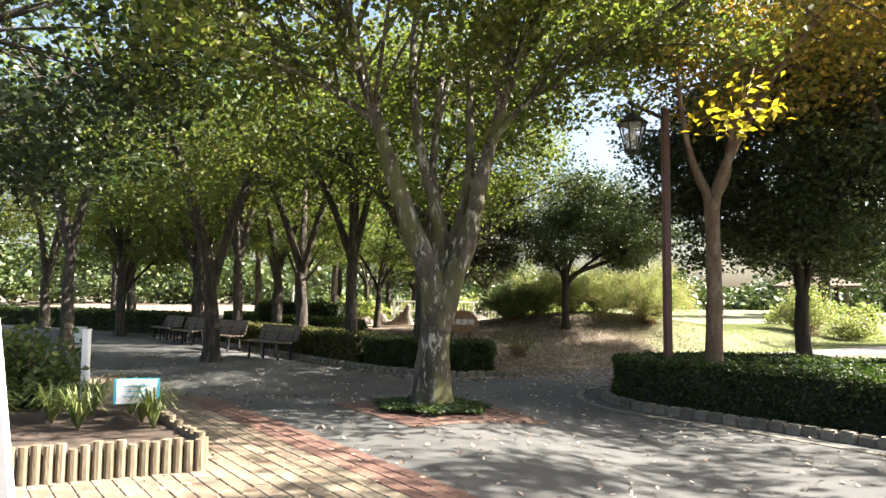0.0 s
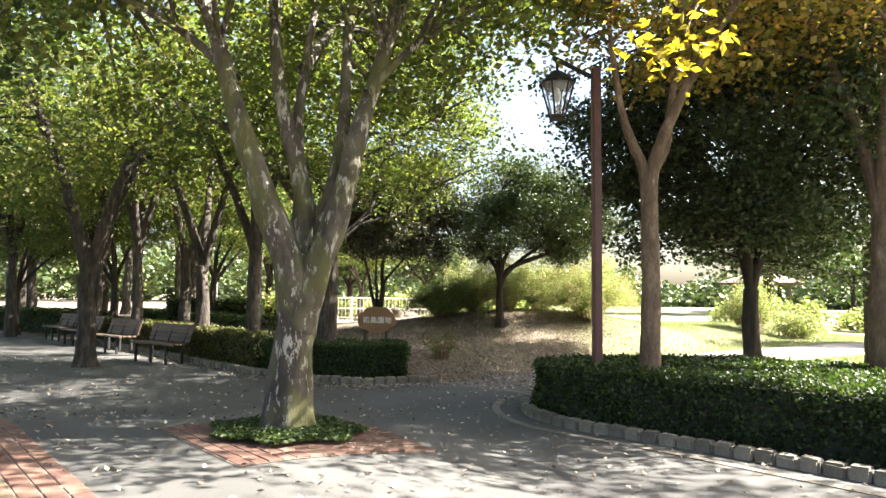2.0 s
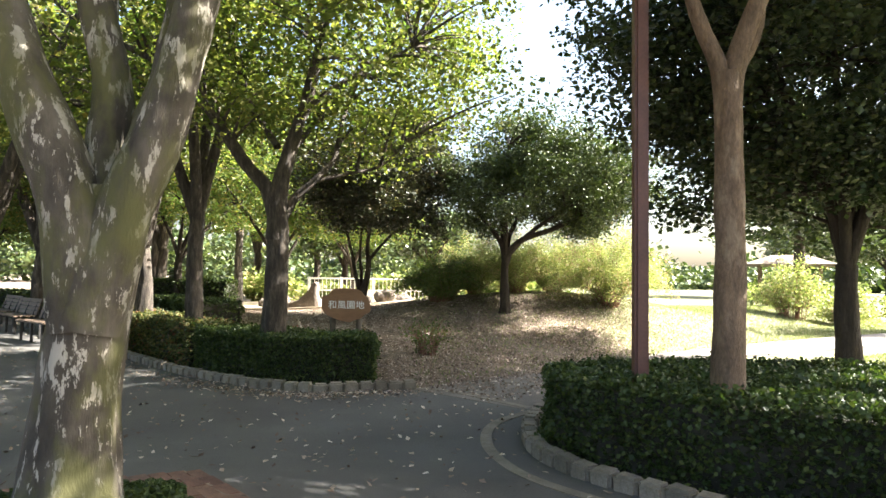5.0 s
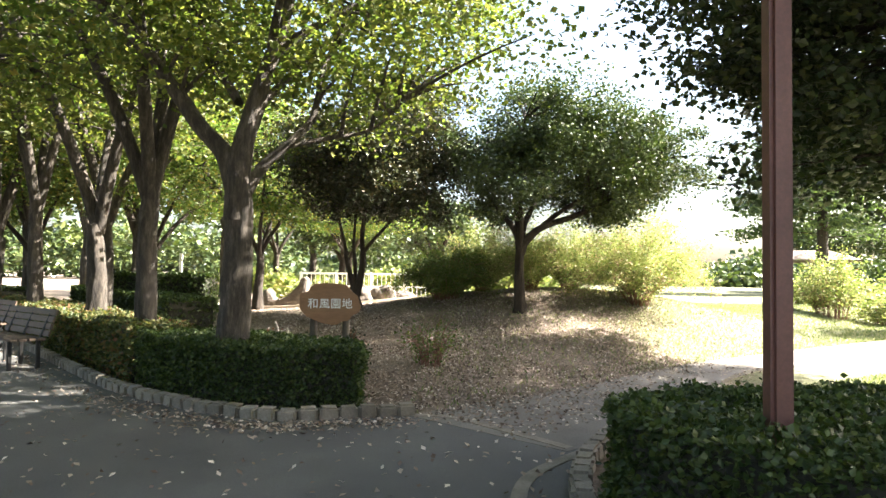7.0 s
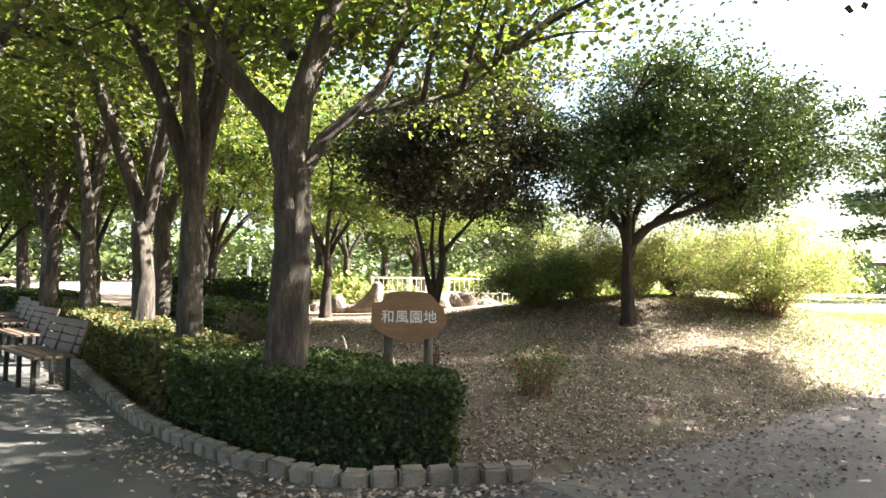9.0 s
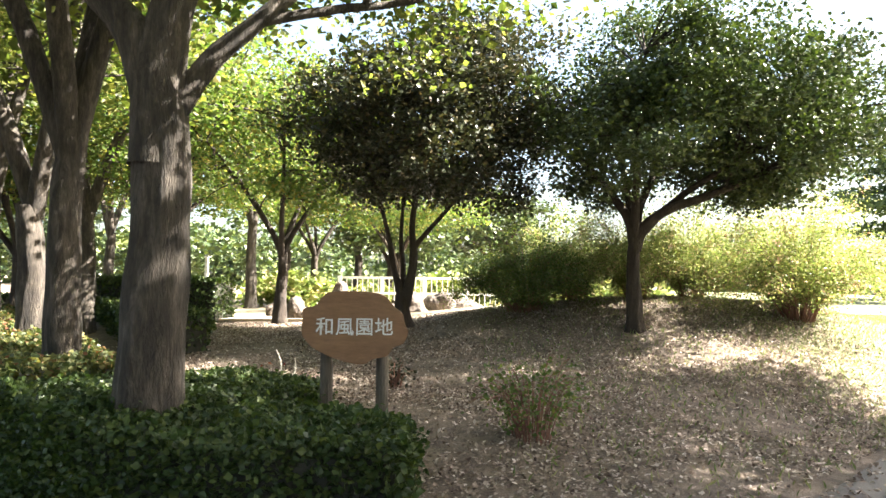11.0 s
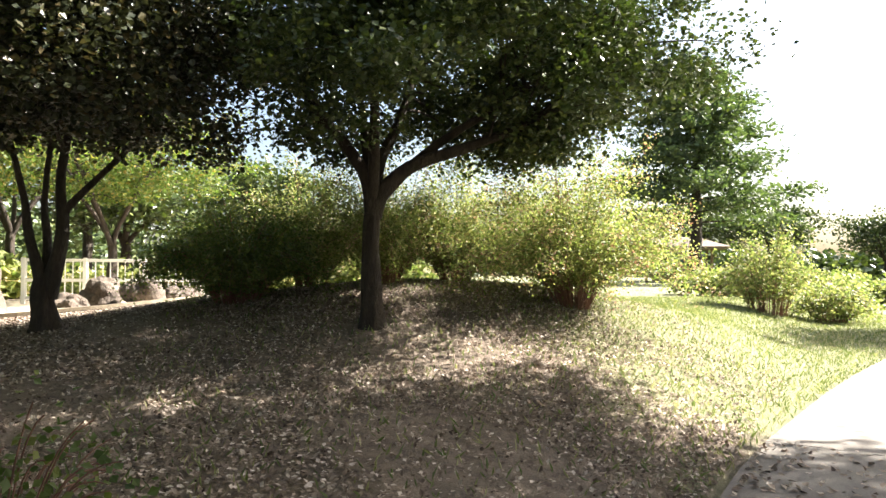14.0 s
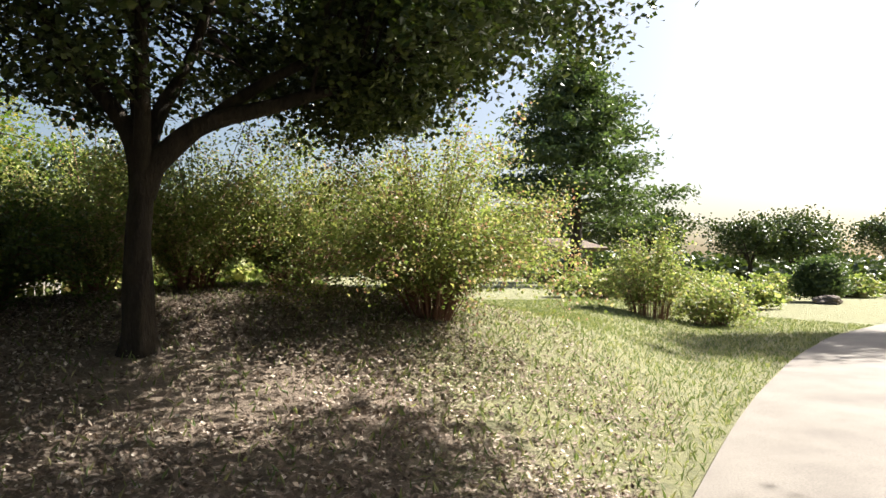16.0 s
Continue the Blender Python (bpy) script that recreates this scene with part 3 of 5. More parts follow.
make_hedge("hedge", "long dark clipped hedge in front of the wood", [(-9.5, 25.6), (-16, 31), (-24, 36), (-23.5, 37), (-15.5, 32), (-9, 26.6)], 0.9, 350, 0.09, L_HEDGE, 15)
make_hedge("hedge", "long low hedge between the trunks of the wood", [(-3.0, 19.6), (-5.5, 23.5), (-9.0, 28.5), (-8.2, 29.0), (-4.7, 24.0), (-2.2, 20.1)], 0.7, 700, 0.07, L_HEDGE, 16)
make_hedge("hedge", "dark clipped hedge beyond the sign", [(-6.5, 24.4), (-3.6, 24.0), (-3.5, 24.9), (-6.5, 25.4)], 0.95, 700, 0.07, L_HEDGE, 17)

# ---- trees ----

make_tree("zelkova_tree", "zelkova with flaking mossy bark in a ring of groundcover", (-0.11, 8.0), 0.205, 1.62, 0, 0, (0.1, 0.5, 5.0), (4.2, 3.6, 2.0), 240, 190, 0.08, M_FLAKY, L_ZELKOVA, 3,
          lean=(0.09, 0.02), sigma=0.42, under_cut=-0.75, base=0.15, flat=0.32,
          extra=[([(0.05, 0, 0.95), (-0.02, -0.03, 1.5), (-0.22, -0.04, 2.0), (-0.4, -0.02, 2.5), (-0.56, 0, 3.05), (-0.8, 0.1, 3.8), (-1.2, 0.2, 4.7)], 0.165),
                 ([(0.08, 0.08, 1.25), (0.07, 0.12, 1.8), (0.05, 0.14, 2.15), (-0.05, 0.14, 2.6), (-0.2, 0.15, 3.1), (-0.32, 0.35, 4.0), (-0.3, 0.6, 4.9)], 0.125),
                 ([(0.0, 0.15, 2.35), (-0.02, 0.25, 2.7), (0.0, 0.3, 3.1), (0.06, 0.5, 4.0), (0.1, 0.9, 4.8)], 0.075),
                 ([(0.13, 0.12, 1.3), (0.2, 0.16, 1.8), (0.31, 0.18, 2.2), (0.39, 0.18, 2.6), (0.42, 0.2, 3.1), (0.42, 0.5, 4.0), (0.5, 1.0, 4.8)], 0.1),
                 ([(0.06, -0.02, 0.95), (0.2, -0.04, 1.45), (0.34, -0.05, 1.8), (0.43, -0.03, 2.2), (0.54, 0, 2.7), (0.65, 0.02, 3.1), (0.9, 0.1, 4.0), (1.2, 0.3, 4.7)], 0.15),
                 (((-0.55, 0, 3.2), (-1.2, 0.3, 3.9), (-2.6, 0.6, 4.6)), 0.05), (((0.64, 0, 3.1), (1.2, 0.3, 4.0), (2.6, 0.8, 4.6)), 0.05), (((0.0, 0.3, 3.4), (0.2, 1.5, 4.4), (0.3, 3.0, 5.0)), 0.06)])
young = make_tree("young_tree", "slender tan-barked tree with yellowing leaves in the hedge", (3.72, 9.5), 0.125, 3.0, 0, 1, (0.6, 0, 5.3), (1.9, 2.0, 1.3), 60, 150, 0.075, M_TANBARK, L_AUTUMN, 5,
          sigma=0.4, under_cut=-0.8, extra=[([(0, 0, 2.6), (-0.05, 0, 3.0), (-0.2, 0, 3.35), (-0.35, 0, 3.8), (-0.5, 0, 4.8)], 0.085), ([(0, 0, 2.6), (0.06, 0, 3.0), (0.22, 0, 3.3), (0.32, 0.05, 3.8), (0.45, 0, 4.9)], 0.092)])
rng = np.random.default_rng(6)
v, f = tube(curve_points((0.45, 0, 4.6), (0.1, -1.4, 4.7), (-0.75, -2.8, 3.55), 12), np.linspace(0.03, 0.006, 12), 6)
under("bough", raw_mesh("bough", v, f, M_TANBARK, True), young)
at = np.array([[-0.85, -2.85, 3.35], [-0.6, -2.7, 3.5], [-1.0, -2.8, 3.3], [-0.75, -2.6, 3.75]])
lv, lf = leaf_quads(np.repeat(at, 28, 0) + rng.normal(size=(112, 3)) * np.array([0.2, 0.16, 0.08]), 0.1, rng, width=0.25)
tagged(under("yellow_spray", raw_mesh("yellow_spray", lv, lf, L_YELLOW), young, "spray of bright yellow leaves"), kind="stuff")
make_tree("evergreen_tree", "dense dark evergreen standing behind the hedge", (6.3, 12.1), 0.15, 1.7, 0, 6, (0.3, 0.3, 4.2), (2.9, 2.7, 2.8), 330, 300, 0.07, M_DARKBARK, L_DARK, 8, sigma=0.36, under_cut=-0.75)
# added out of view: its high crown throws the shade on the mound
make_tree("evergreen_tree", "dense dark evergreen added to shade the leafy mound", (10.8, 15.6), 0.2, 4.2, 0, 6, (0.0, 1.0, 7.0), (4.0, 3.0, 2.0), 270, 120, 0.12, M_DARKBARK, L_DARK, 9, sigma=0.42, under_cut=-0.6)
make_tree("young_tree", "tan-barked tree with yellowing leaves behind the hedge", (6.7, 9.7), 0.2, 2.6, 0, 6, (0.7, 0.1, 5.4), (3.0, 2.5, 2.2), 110, 130, 0.09, M_TANBARK, L_AUTUMN, 10, sigma=0.5, under_cut=-0.6)
make_tree("evergreen_tree", "round-headed dark evergreen on the leafy mound", (3.66, 20.6), 0.112, 1.4, 0, 3, (0.95, 0.0, 2.85), (2.5, 2.35, 1.7), 295, 330, 0.058, M_DARKBARK, L_OAK, 21,
          sigma=0.28, under_cut=-0.42, flat=0.55,
          extra=[([(0.0, 0, 1.2), (0.12, 0, 1.5), (0.45, -0.1, 1.78), (1.0, -0.15, 1.98), (1.7, -0.2, 2.3), (2.4, -0.2, 2.8)], 0.095), ([(0, 0, 1.25), (-0.06, 0.02, 1.6), (-0.25, 0.1, 1.95), (-0.6, 0.2, 2.4), (-1.0, 0.3, 3.1)], 0.088),
                 ([(0.02, 0, 1.35), (0.1, 0.1, 1.8), (0.35, 0.2, 2.4), (0.6, 0.2, 3.4)], 0.08)])
make_tree("camphor_tree", "tall brown-barked tree growing out of the corner hedge", (-0.42, 14.35), 0.19, 2.5, 0, 0, (0.45, 0.9, 5.3), (3.1, 3.1, 2.55), 225, 180, 0.072, M_BARK, L_CAMPHOR, 23, sigma=0.42, under_cut=-0.8,
          extra=[([(0.0, 0, 2.2), (-0.12, 0, 2.7), (-0.42, 0, 3.05), (-0.75, 0.05, 3.5), (-1.1, 0.1, 3.95), (-1.7, 0.2, 4.5), (-2.4, 0.3, 4.9)], 0.115), ([(0.0, 0, 2.0), (0.02, 0, 2.6), (0.12, 0, 3.1), (0.24, 0, 3.6), (0.42, 0.1, 4.2), (0.6, 0.2, 5.6)], 0.15),
                 ([(0.05, 0, 2.2), (0.25, 0.1, 2.6), (0.5, 0.15, 2.85), (0.75, 0.3, 3.2), (0.85, 0.4, 3.8), (1.1, 0.6, 4.6)], 0.07), ([(0.5, 0.15, 2.85), (0.9, 0.3, 2.98), (1.4, 0.5, 3.15), (1.8, 0.7, 3.6)], 0.035),
                 (((0.3, 0, 3.8), (0.8, 0.2, 4.3), (1.9, 0.4, 4.9)), 0.06), (((0.15, 0.05, 3.2), (0.6, 1.4, 4.4), (1.6, 3.0, 5.6)), 0.05), (((0.3, 0, 3.6), (0.6, -0.8, 4.8), (1.4, -1.2, 6.0)), 0.05), (((0.0, 0, 3.3), (-0.8, 1.2, 4.4), (-1.8, 2.6, 5.8)), 0.05)])
make_tree("bronze_tree", "small tree with a forked trunk and dark bronze foliage", (0.3, 21.7), 0.13, 0.65, 0, 0, (0.45, -0.3, 3.35), (2.1, 1.9, 1.75), 210, 270, 0.066, M_DARKBARK, L_PURPLE, 27, sigma=0.33, under_cut=-0.75, lean=(-0.04, 0),
          extra=[([(-0.02, 0, 0.4), (-0.1, 0, 0.75), (-0.2, 0.05, 1.1), (-0.3, 0.1, 1.6), (-0.6, 0.2, 2.6)], 0.075), ([(0.0, 0, 0.4), (0.08, 0, 0.8), (0.13, 0, 1.2), (0.12, 0, 1.8), (0.3, 0.0, 3.0)], 0.1), ([(-0.03, 0.05, 0.5), (-0.04, 0.1, 1.0), (-0.08, 0.15, 1.6), (0.0, 0.3, 2.8)], 0.06),
                 ([(0.12, 0, 1.3), (0.35, 0.05, 1.6), (0.8, 0.1, 2.1), (1.3, 0.1, 2.7)], 0.05)])
maple = make_tree("maple_tree", "young maple with layered yellow-green foliage", (-2.2, 23.6), 0.12, 1.4, 0, 5, (0.2, -0.6, 3.3), (3.0, 2.6, 1.5), 120, 170, 0.07, M_DARKBARK, L_MAPLE, 29, sigma=0.42, flat=0.25, under_cut=-0.7, group="maples of the wood")
for x, y, s in [(-5.0, 24.3, 1.1), (-8.6, 25.6, 1.2), (-0.6, 29.5, 1.0), (-12.5, 27.0, 1.2), (-3.6, 33.0, 1.2)]:
    place_copy(maple, x, y, x * 50, s)
z1 = make_tree("zelkova_tree", "zelkova shading the benches on the plaza", (-5.3, 15.9), 0.19, 1.9, 0, 4, (0.2, 0, 5.4), (4.2, 4.2, 2.6), 120, 120, 0.095, M_BARK, L_ZELKOVA, 31, sigma=0.55, under_cut=-0.75, spread=0.9, group="wood beside the plaza")
z2 = make_tree("zelkova_tree", "tall straight tree of the shady wood", (-2.15, 16.5), 0.16, 2.6, 0, 4, (0.0, 0, 6.0), (3.4, 3.4, 2.6), 60, 100, 0.11, M_BARK, L_MAPLE, 33, sigma=0.55, under_cut=-0.8, spread=0.9, group="wood beside the plaza")
z3 = make_tree("zelkova_tree", "leaning tree of the shady wood", (-3.8, 18.6), 0.18, 2.2, 0, 3, (-0.3, 0, 5.6), (3.6, 3.6, 2.7), 60, 100, 0.11, M_BARK, L_ZELKOVA, 37, sigma=0.55, under_cut=-0.8, spread=0.9, group="wood beside the plaza")
random.seed(4)
for k, (x, y, s) in enumerate([(-6.4, 21.6, 1.05), (-5.4, 22.6, 1.0), (-8.2, 23.2, 1.15), (-11.7, 25.2, 1.1), (-9.8, 27.6, 1.1), (-6.6, 27.5, 1.0), (-4.6, 29.5, 1.0), (-13.5, 30.0, 1.2), (-17.5, 30.5, 1.2), (-8.8, 33, 1.1),
                               (-12.5, 37, 1.2), (-5.5, 36.5, 1.1), (-18, 38, 1.3), (-24, 36, 1.3), (-3.0, 38, 1.0), (-10, 18.5, 1.1), (-15.5, 22, 1.15)]):
    place_copy((z2, z3, z1)[k % 3], x, y, random.uniform(0, 360), s)
make_tree("zelkova_tree", "zelkova whose boughs hang over the flower bed", (-8.0, 9.6), 0.2, 2.2, 0, 4, (0.8, 0.2, 5.0), (4.8, 4.2, 2.4), 170, 110, 0.12, M_BARK, L_DARK, 43, sigma=0.5, under_cut=-0.85)
# an added tree that keeps the sun off the plaza by the benches
make_tree("zelkova_tree", "tall zelkova added beyond the hedge to shade the plaza", (10.2, 11.3), 0.22, 4.6, 0, 5, (-0.6, 1.3, 8.2), (3.8, 3.9, 2.1), 220, 110, 0.125, M_BARK, L_ZELKOVA, 45, sigma=0.5)
# added outside the view; the sparse crown breaks sunlight into streaks
make_tree("zelkova_tree", "thin-crowned zelkova added to dapple the near plaza", (11.6, 5.2), 0.2, 4.6, 0, 5, (0, 0, 7.6), (4.2, 3.0, 1.8), 75, 110, 0.12, M_BARK, L_ZELKOVA, 46, sigma=0.42)
make_tree("park_tree", "tall tree shading the far lawn", (25.5, 24.3), 0.25, 5.5, 0, 5, (0, 0, 8.8), (3.4, 2.0, 2.2), 110, 130, 0.13, M_DARKBARK, L_OAK, 44, sigma=0.5)
z4 = make_tree("park_tree", "round-headed park tree beyond the sunny lawn", (41.0, 48.8), 0.2, 1.8, 0, 5, (0, 0, 3.4), (2.6, 2.6, 1.6), 80, 90, 0.18, M_DARKBARK, L_OAK, 41, sigma=0.6, under_cut=-0.7, group="trees beyond the lawn")
for x, y, s in [(43.6, 47.6, 1.05), (47.5, 50.5, 1.1), (37.5, 55, 1.15), (52, 46, 1.1), (33, 58, 1.2), (-1.5, 36, 0.9), (2.5, 40, 0.95)]:
    place_copy(z4, x, y, x * 40, s)


def make_pine(at, height, seed):
    """A pine with whorls of level, tufted boughs."""
    rng = np.random.default_rng(seed)
    root = new("pine_tree")
    root.location = (at[0], at[1], gz(*at) - 0.05)
    tagged(root, "tall garden pine with layered cloud-like boughs", "tree")
    tubes = [tube(np.c_[0.15 * np.sin(np.linspace(0, 3, 12)), 0 * np.linspace(0, 1, 12), np.linspace(0, height, 12)], np.linspace(0.035 * height, 0.04, 12), 10)]
    cents = []
    for k in range(34):
        h = height * (0.3 + 0.7 * k / 34)
        ln = (1 - k / 38) ** 0.8 * height * 0.47 * rng.uniform(0.7, 1.1)
        a = k * 2.4
        end = np.array([math.cos(a) * ln, math.sin(a) * ln, h + rng.uniform(-0.3, 0.3)])
        p = curve_points((0, 0, h - 0.2), (end[0] / 2, end[1] / 2, h + 0.15), end, 7)
        tubes.append(tube(p, np.linspace(0.06, 0.015, 7), 6))
        for t in np.linspace(0.35, 1, 5):
            m = 130
            base = p[int(t * 6)]
            cents.append(base + rng.normal(size=(m, 3)) * np.array([0.34, 0.34, 0.13]) * max(1, height / 6.5) + np.array([0, 0, 0.12]))
    v, f = join_tubes(tubes)
    under("trunk", raw_mesh("trunk", v, f, M_DARKBARK, True), root)
    lv, lf = leaf_quads(np.concatenate(cents), 0.18 * max(1, height / 6.5), rng, up=0.3, droop=-0.3, width=0.22)
    under("crown", raw_mesh("crown", lv, lf, L_PINE), root)
    return root


make_pine((26.4, 47.9), 12.5, 51)
make_pine((31.0, 36.0), 1.5, 52)


# ---- shrubs ----
def make_shrub(name, label, at, radius, height, stems, per, leaf, leaves, seed, bark=M_TWIG, thick=0.007, arch=0.85, first=0.14, squash=1.0, spray=0.1, gather=0.3, plumes=0, wild=0.0):
    """A fountain of thin stems that bend outwards under their leaves."""
    rng = np.random.default_rng(seed)
    root = new(name)
    root.location = (at[0], at[1], gz(*at) - 0.03)
    tagged(root, label, "shrub")
    tubes, cents, tips = [], [], []
    for k in range(stems):
        a = rng.uniform(0, 6.283)
        rr = radius * math.sqrt(rng.uniform(0.05, 1.0))
        fall = rr / radius
        tip = np.array([math.cos(a) * rr, math.sin(a) * rr * squash, height * (1 - arch * fall ** 2.5) * rng.uniform(0.55 - wild * 0.5, 1.08 + wild)])
        foot = np.array([math.cos(a), math.sin(a) * squash, 0]) * rr * gather
        mid = np.array([tip[0] * 0.45, tip[1] * 0.45, height * rng.uniform(0.7, 1.0) * (1.1 - 0.35 * fall)])
        p = curve_points(foot, mid, tip, 9)
        tubes.append(tube(p, np.linspace(thick, 0.0025, 9), 4))
        t = rng.uniform(first, 1.05, per)
        idx = np.clip(t * 8, 0, 7.999)
        lo = idx.astype(int)
        pt = p[lo] + (p[lo + 1] - p[lo]) * (idx - lo)[:, None]
        cents.append(pt + rng.normal(0, spray, (per, 3)) * radius ** 0.5 * (0.5 + 0.6 * np.clip(t, 0, 1))[:, None])
        tips.append(p[-1] + (p[-1] - p[-2]) * rng.uniform(-0.6, 0.5, (plumes, 1)) + rng.normal(0, 0.05, (plumes, 3)))
    v, f = join_tubes(tubes)
    tagged(under("stem", raw_mesh("stem", v, f, bark, True), root), kind="stuff")
    lv, lf = leaf_quads(np.concatenate(cents), leaf, rng, up=0.5, droop=0.1)
    under("foliage", raw_mesh("foliage", lv, lf, leaves), root)
    if plumes:
        lv, lf = leaf_quads(np.concatenate(tips), leaf * 0.8, rng)
        tagged(under("blossom", raw_mesh("blossom", lv, lf, L_PLUME), root, "faded pinkish blossom tips"), kind="stuff")
    return root


make_shrub("bush_clover", "dark green arching bush in the shade of the tree", (2.25, 22.35), 1.35, 1.2, 170, 230, 0.035, L_SHRUBDARK, 61, first=0.12, spray=0.08, gather=0.2, wild=0.15)
make_shrub("bush_clover", "arching yellow-green bush clover behind the trunk", (4.2, 22.7), 1.4, 1.55, 110, 330, 0.032, L_SHRUB, 62, first=0.14, spray=0.085, gather=0.14, thick=0.006, plumes=12, arch=0.8, wild=0.4)
make_shrub("bush_clover", "tall bush clover at the crest of the mound", (5.3, 23.2), 1.4, 1.5, 110, 330, 0.032, L_SHRUB, 63, first=0.14, spray=0.085, gather=0.14, thick=0.006, plumes=12, arch=0.8, wild=0.4)
make_shrub("bush_clover", "large bush clover with reddish stems and pink tips", (6.35, 21.4), 1.65, 1.75, 130, 360, 0.032, L_SHRUB, 64, first=0.16, spray=0.085, gather=0.12, thick=0.007, plumes=24, arch=0.85, wild=0.4)
make_shrub("bush_clover", "loose bush clover at the back of the mound", (6.9, 23.1), 1.4, 1.6, 110, 310, 0.032, L_SHRUB, 65, first=0.14, spray=0.09, gather=0.14, thick=0.006, plumes=16, arch=0.8, wild=0.4)
make_shrub("bush_clover", "small bush clover between the larger ones", (3.2, 23.3), 1.15, 1.4, 90, 310, 0.032, L_SHRUB, 60, first=0.14, spray=0.085, gather=0.16, thick=0.006, plumes=9, arch=0.8, wild=0.35)
make_shrub("twiggy_shrub", "thin bare twiggy shrub with few leaves", (1.75, 15.75), 0.45, 0.66, 60, 14, 0.035, L_SHRUBDARK, 66, thick=0.004, arch=0.4)
make_shrub("twiggy_shrub", "small sparse shrub by the hedge", (0.55, 17.8), 0.25, 0.35, 20, 8, 0.04, L_PURPLE, 67)
make_shrub("garden_shrub", "pale twiggy shrub at the edge of the lawn", (14.6, 27.8), 1.5, 2.2, 150, 45, 0.07, L_SHRUB, 68)
make_shrub("garden_shrub", "low yellowish shrub at the edge of the lawn", (16.3, 27.6), 1.2, 1.1, 120, 50, 0.07, L_SHRUB, 69)
s_far = make_shrub("clipped_shrub", "low rounded azalea on the far lawn", (29.0, 41.5), 1.6, 1.0, 36, 75, 0.16, L_SHRUB, 71, first=0.1, arch=0.8)
tagged(s_far, group="azaleas on the far lawn")
for x, y, s in [(32, 43, 1.2), (35, 41.5, 1.3), (38, 39.5, 1.3), (41.5, 38, 1.3), (44, 35, 1.3), (30, 38, 0.8), (34, 46, 1.4), (46, 38, 1.3), (-1.0, 31, 0.9), (0.8, 32.5, 1.2), (3.2, 31.5, 1.2), (-4, 32, 1.2), (5.6, 31, 1.3), (17, 33, 1.0), (20, 34, 1.2), (23, 33, 1.0)]:
    place_copy(s_far, x, y, x * 33, s)


def far_woods():
    """The belt of woods that closes the view."""
    rng = np.random.default_rng(77)
    cents = []
    for k in range(640):
        a = rng.uniform(-1.0, 1.3)
        d = rng.uniform(75, 112)
        h = rng.uniform(1.5, 7.5) * (0.33 if a > 0.68 else 0.85 if a > 0.0 else 2.1) * (0.75 + 0.25 * math.sin(a * 9))
        c = np.array([math.sin(a) * d + 3, math.cos(a) * d + 12, max(0.8, h * rng.uniform(0.1, 1.0))])
        cents.append(c + rng.normal(size=(170, 3)) * np.array([1.6, 1.6, 0.75]))
    lv, lf = leaf_quads(np.concatenate(cents), 0.7, rng)
    ob = under("far_woods", raw_mesh("far_woods", lv, lf, L_OAK))
    tagged(ob, "distant belt of mixed green woods round the park", "trees", kind="stuff")


far_woods()


# ---- leaf litter and grass ----
def scatter(name, label, category, x, y, size, leaves, seed, lift=0.012, up=2.5, droop=0.0, width=0.35, z=None):
    rng = np.random.default_rng(seed)
    zz = ground_z(x, y) if z is None else plaza_z(x, y)
    c = np.c_[x, y, zz + lift + rng.uniform(0, 0.012, len(x))]
    lv, lf = leaf_quads(c, size, rng, up=up, droop=droop, width=width)
    if z is not None:
        lv[:, 2] = np.maximum(lv[:, 2], plaza_z(lv[:, 0], lv[:, 1]) + 0.006)
    ob = under(name, raw_mesh(name, lv, lf, leaves))
    return tagged(ob, label, category, kind="stuff")


rng = np.random.default_rng(91)
LAWN = [(1.5, 13.7), (0.4, 13.5), (-1.0, 14.5), (-4.5, 19.5), (-4, 24), (9, 25), (8.6, 20.2), (6.0, 17.8), (4.9, 16.7), (3.2, 15.1), (2.3, 14.4)]
x, y = rng.uniform(-4, 9, 200000), rng.uniform(13.5, 24, 200000)
dens = 0.35 + 0.65 * (np.sin(x * 1.7 + y) * np.sin(y * 1.3 - x * 0.6) > -0.3)
keep = inside(LAWN, x, y) & (rng.uniform(0, 1, len(x)) < dens * np.clip((8.6 - x) / 2.5, 0.12, 1))
scatter("fallen_leaves", "brown fallen leaves strewn over the lawn", "leaves", x[keep], y[keep], 0.034, L_LITTER, 92)
x, y = rng.uniform(-9, 7, 6000), rng.uniform(2.5, 18, 6000)
keep = ~inside(LAWN, x, y) & inside(plaza_outline, x, y)
scatter("fallen_leaves", "scattered small leaves on the asphalt", "leaves", x[keep], y[keep], 0.05, L_LITTER, 93, z=PLAZA, lift=0.008)
t, w = rng.uniform(0, 1, 2200), rng.uniform(0, 1, 2200) ** 1.6
x, y = np.interp(t, [0, 0.35, 0.65, 1], [1.6, 2.6, 3.5, 6.1]) + w * 0.95, np.interp(t, [0, 0.35, 0.65, 1], [13.5, 14.45, 15.15, 17.7]) - w * 0.95
scatter("fallen_leaves", "small leaves drifted over the path", "leaves", x, y, 0.045, L_LITTER, 98, lift=0.046)
k = rng.integers(0, len(KERB_LEFT), 1500)
x, y = KERB_LEFT[k, 0] - 0.1 + rng.normal(0, 0.22, 1500), KERB_LEFT[k, 1] - 0.2 - np.abs(rng.normal(0, 0.2, 1500))
scatter("fallen_leaves", "drift of brown leaves along the kerb", "leaves", x, y, 0.045, L_LITTER, 94, z=PLAZA, lift=0.008)
x, y = rng.uniform(0, 20, 95000), rng.uniform(13.5, 32, 95000)
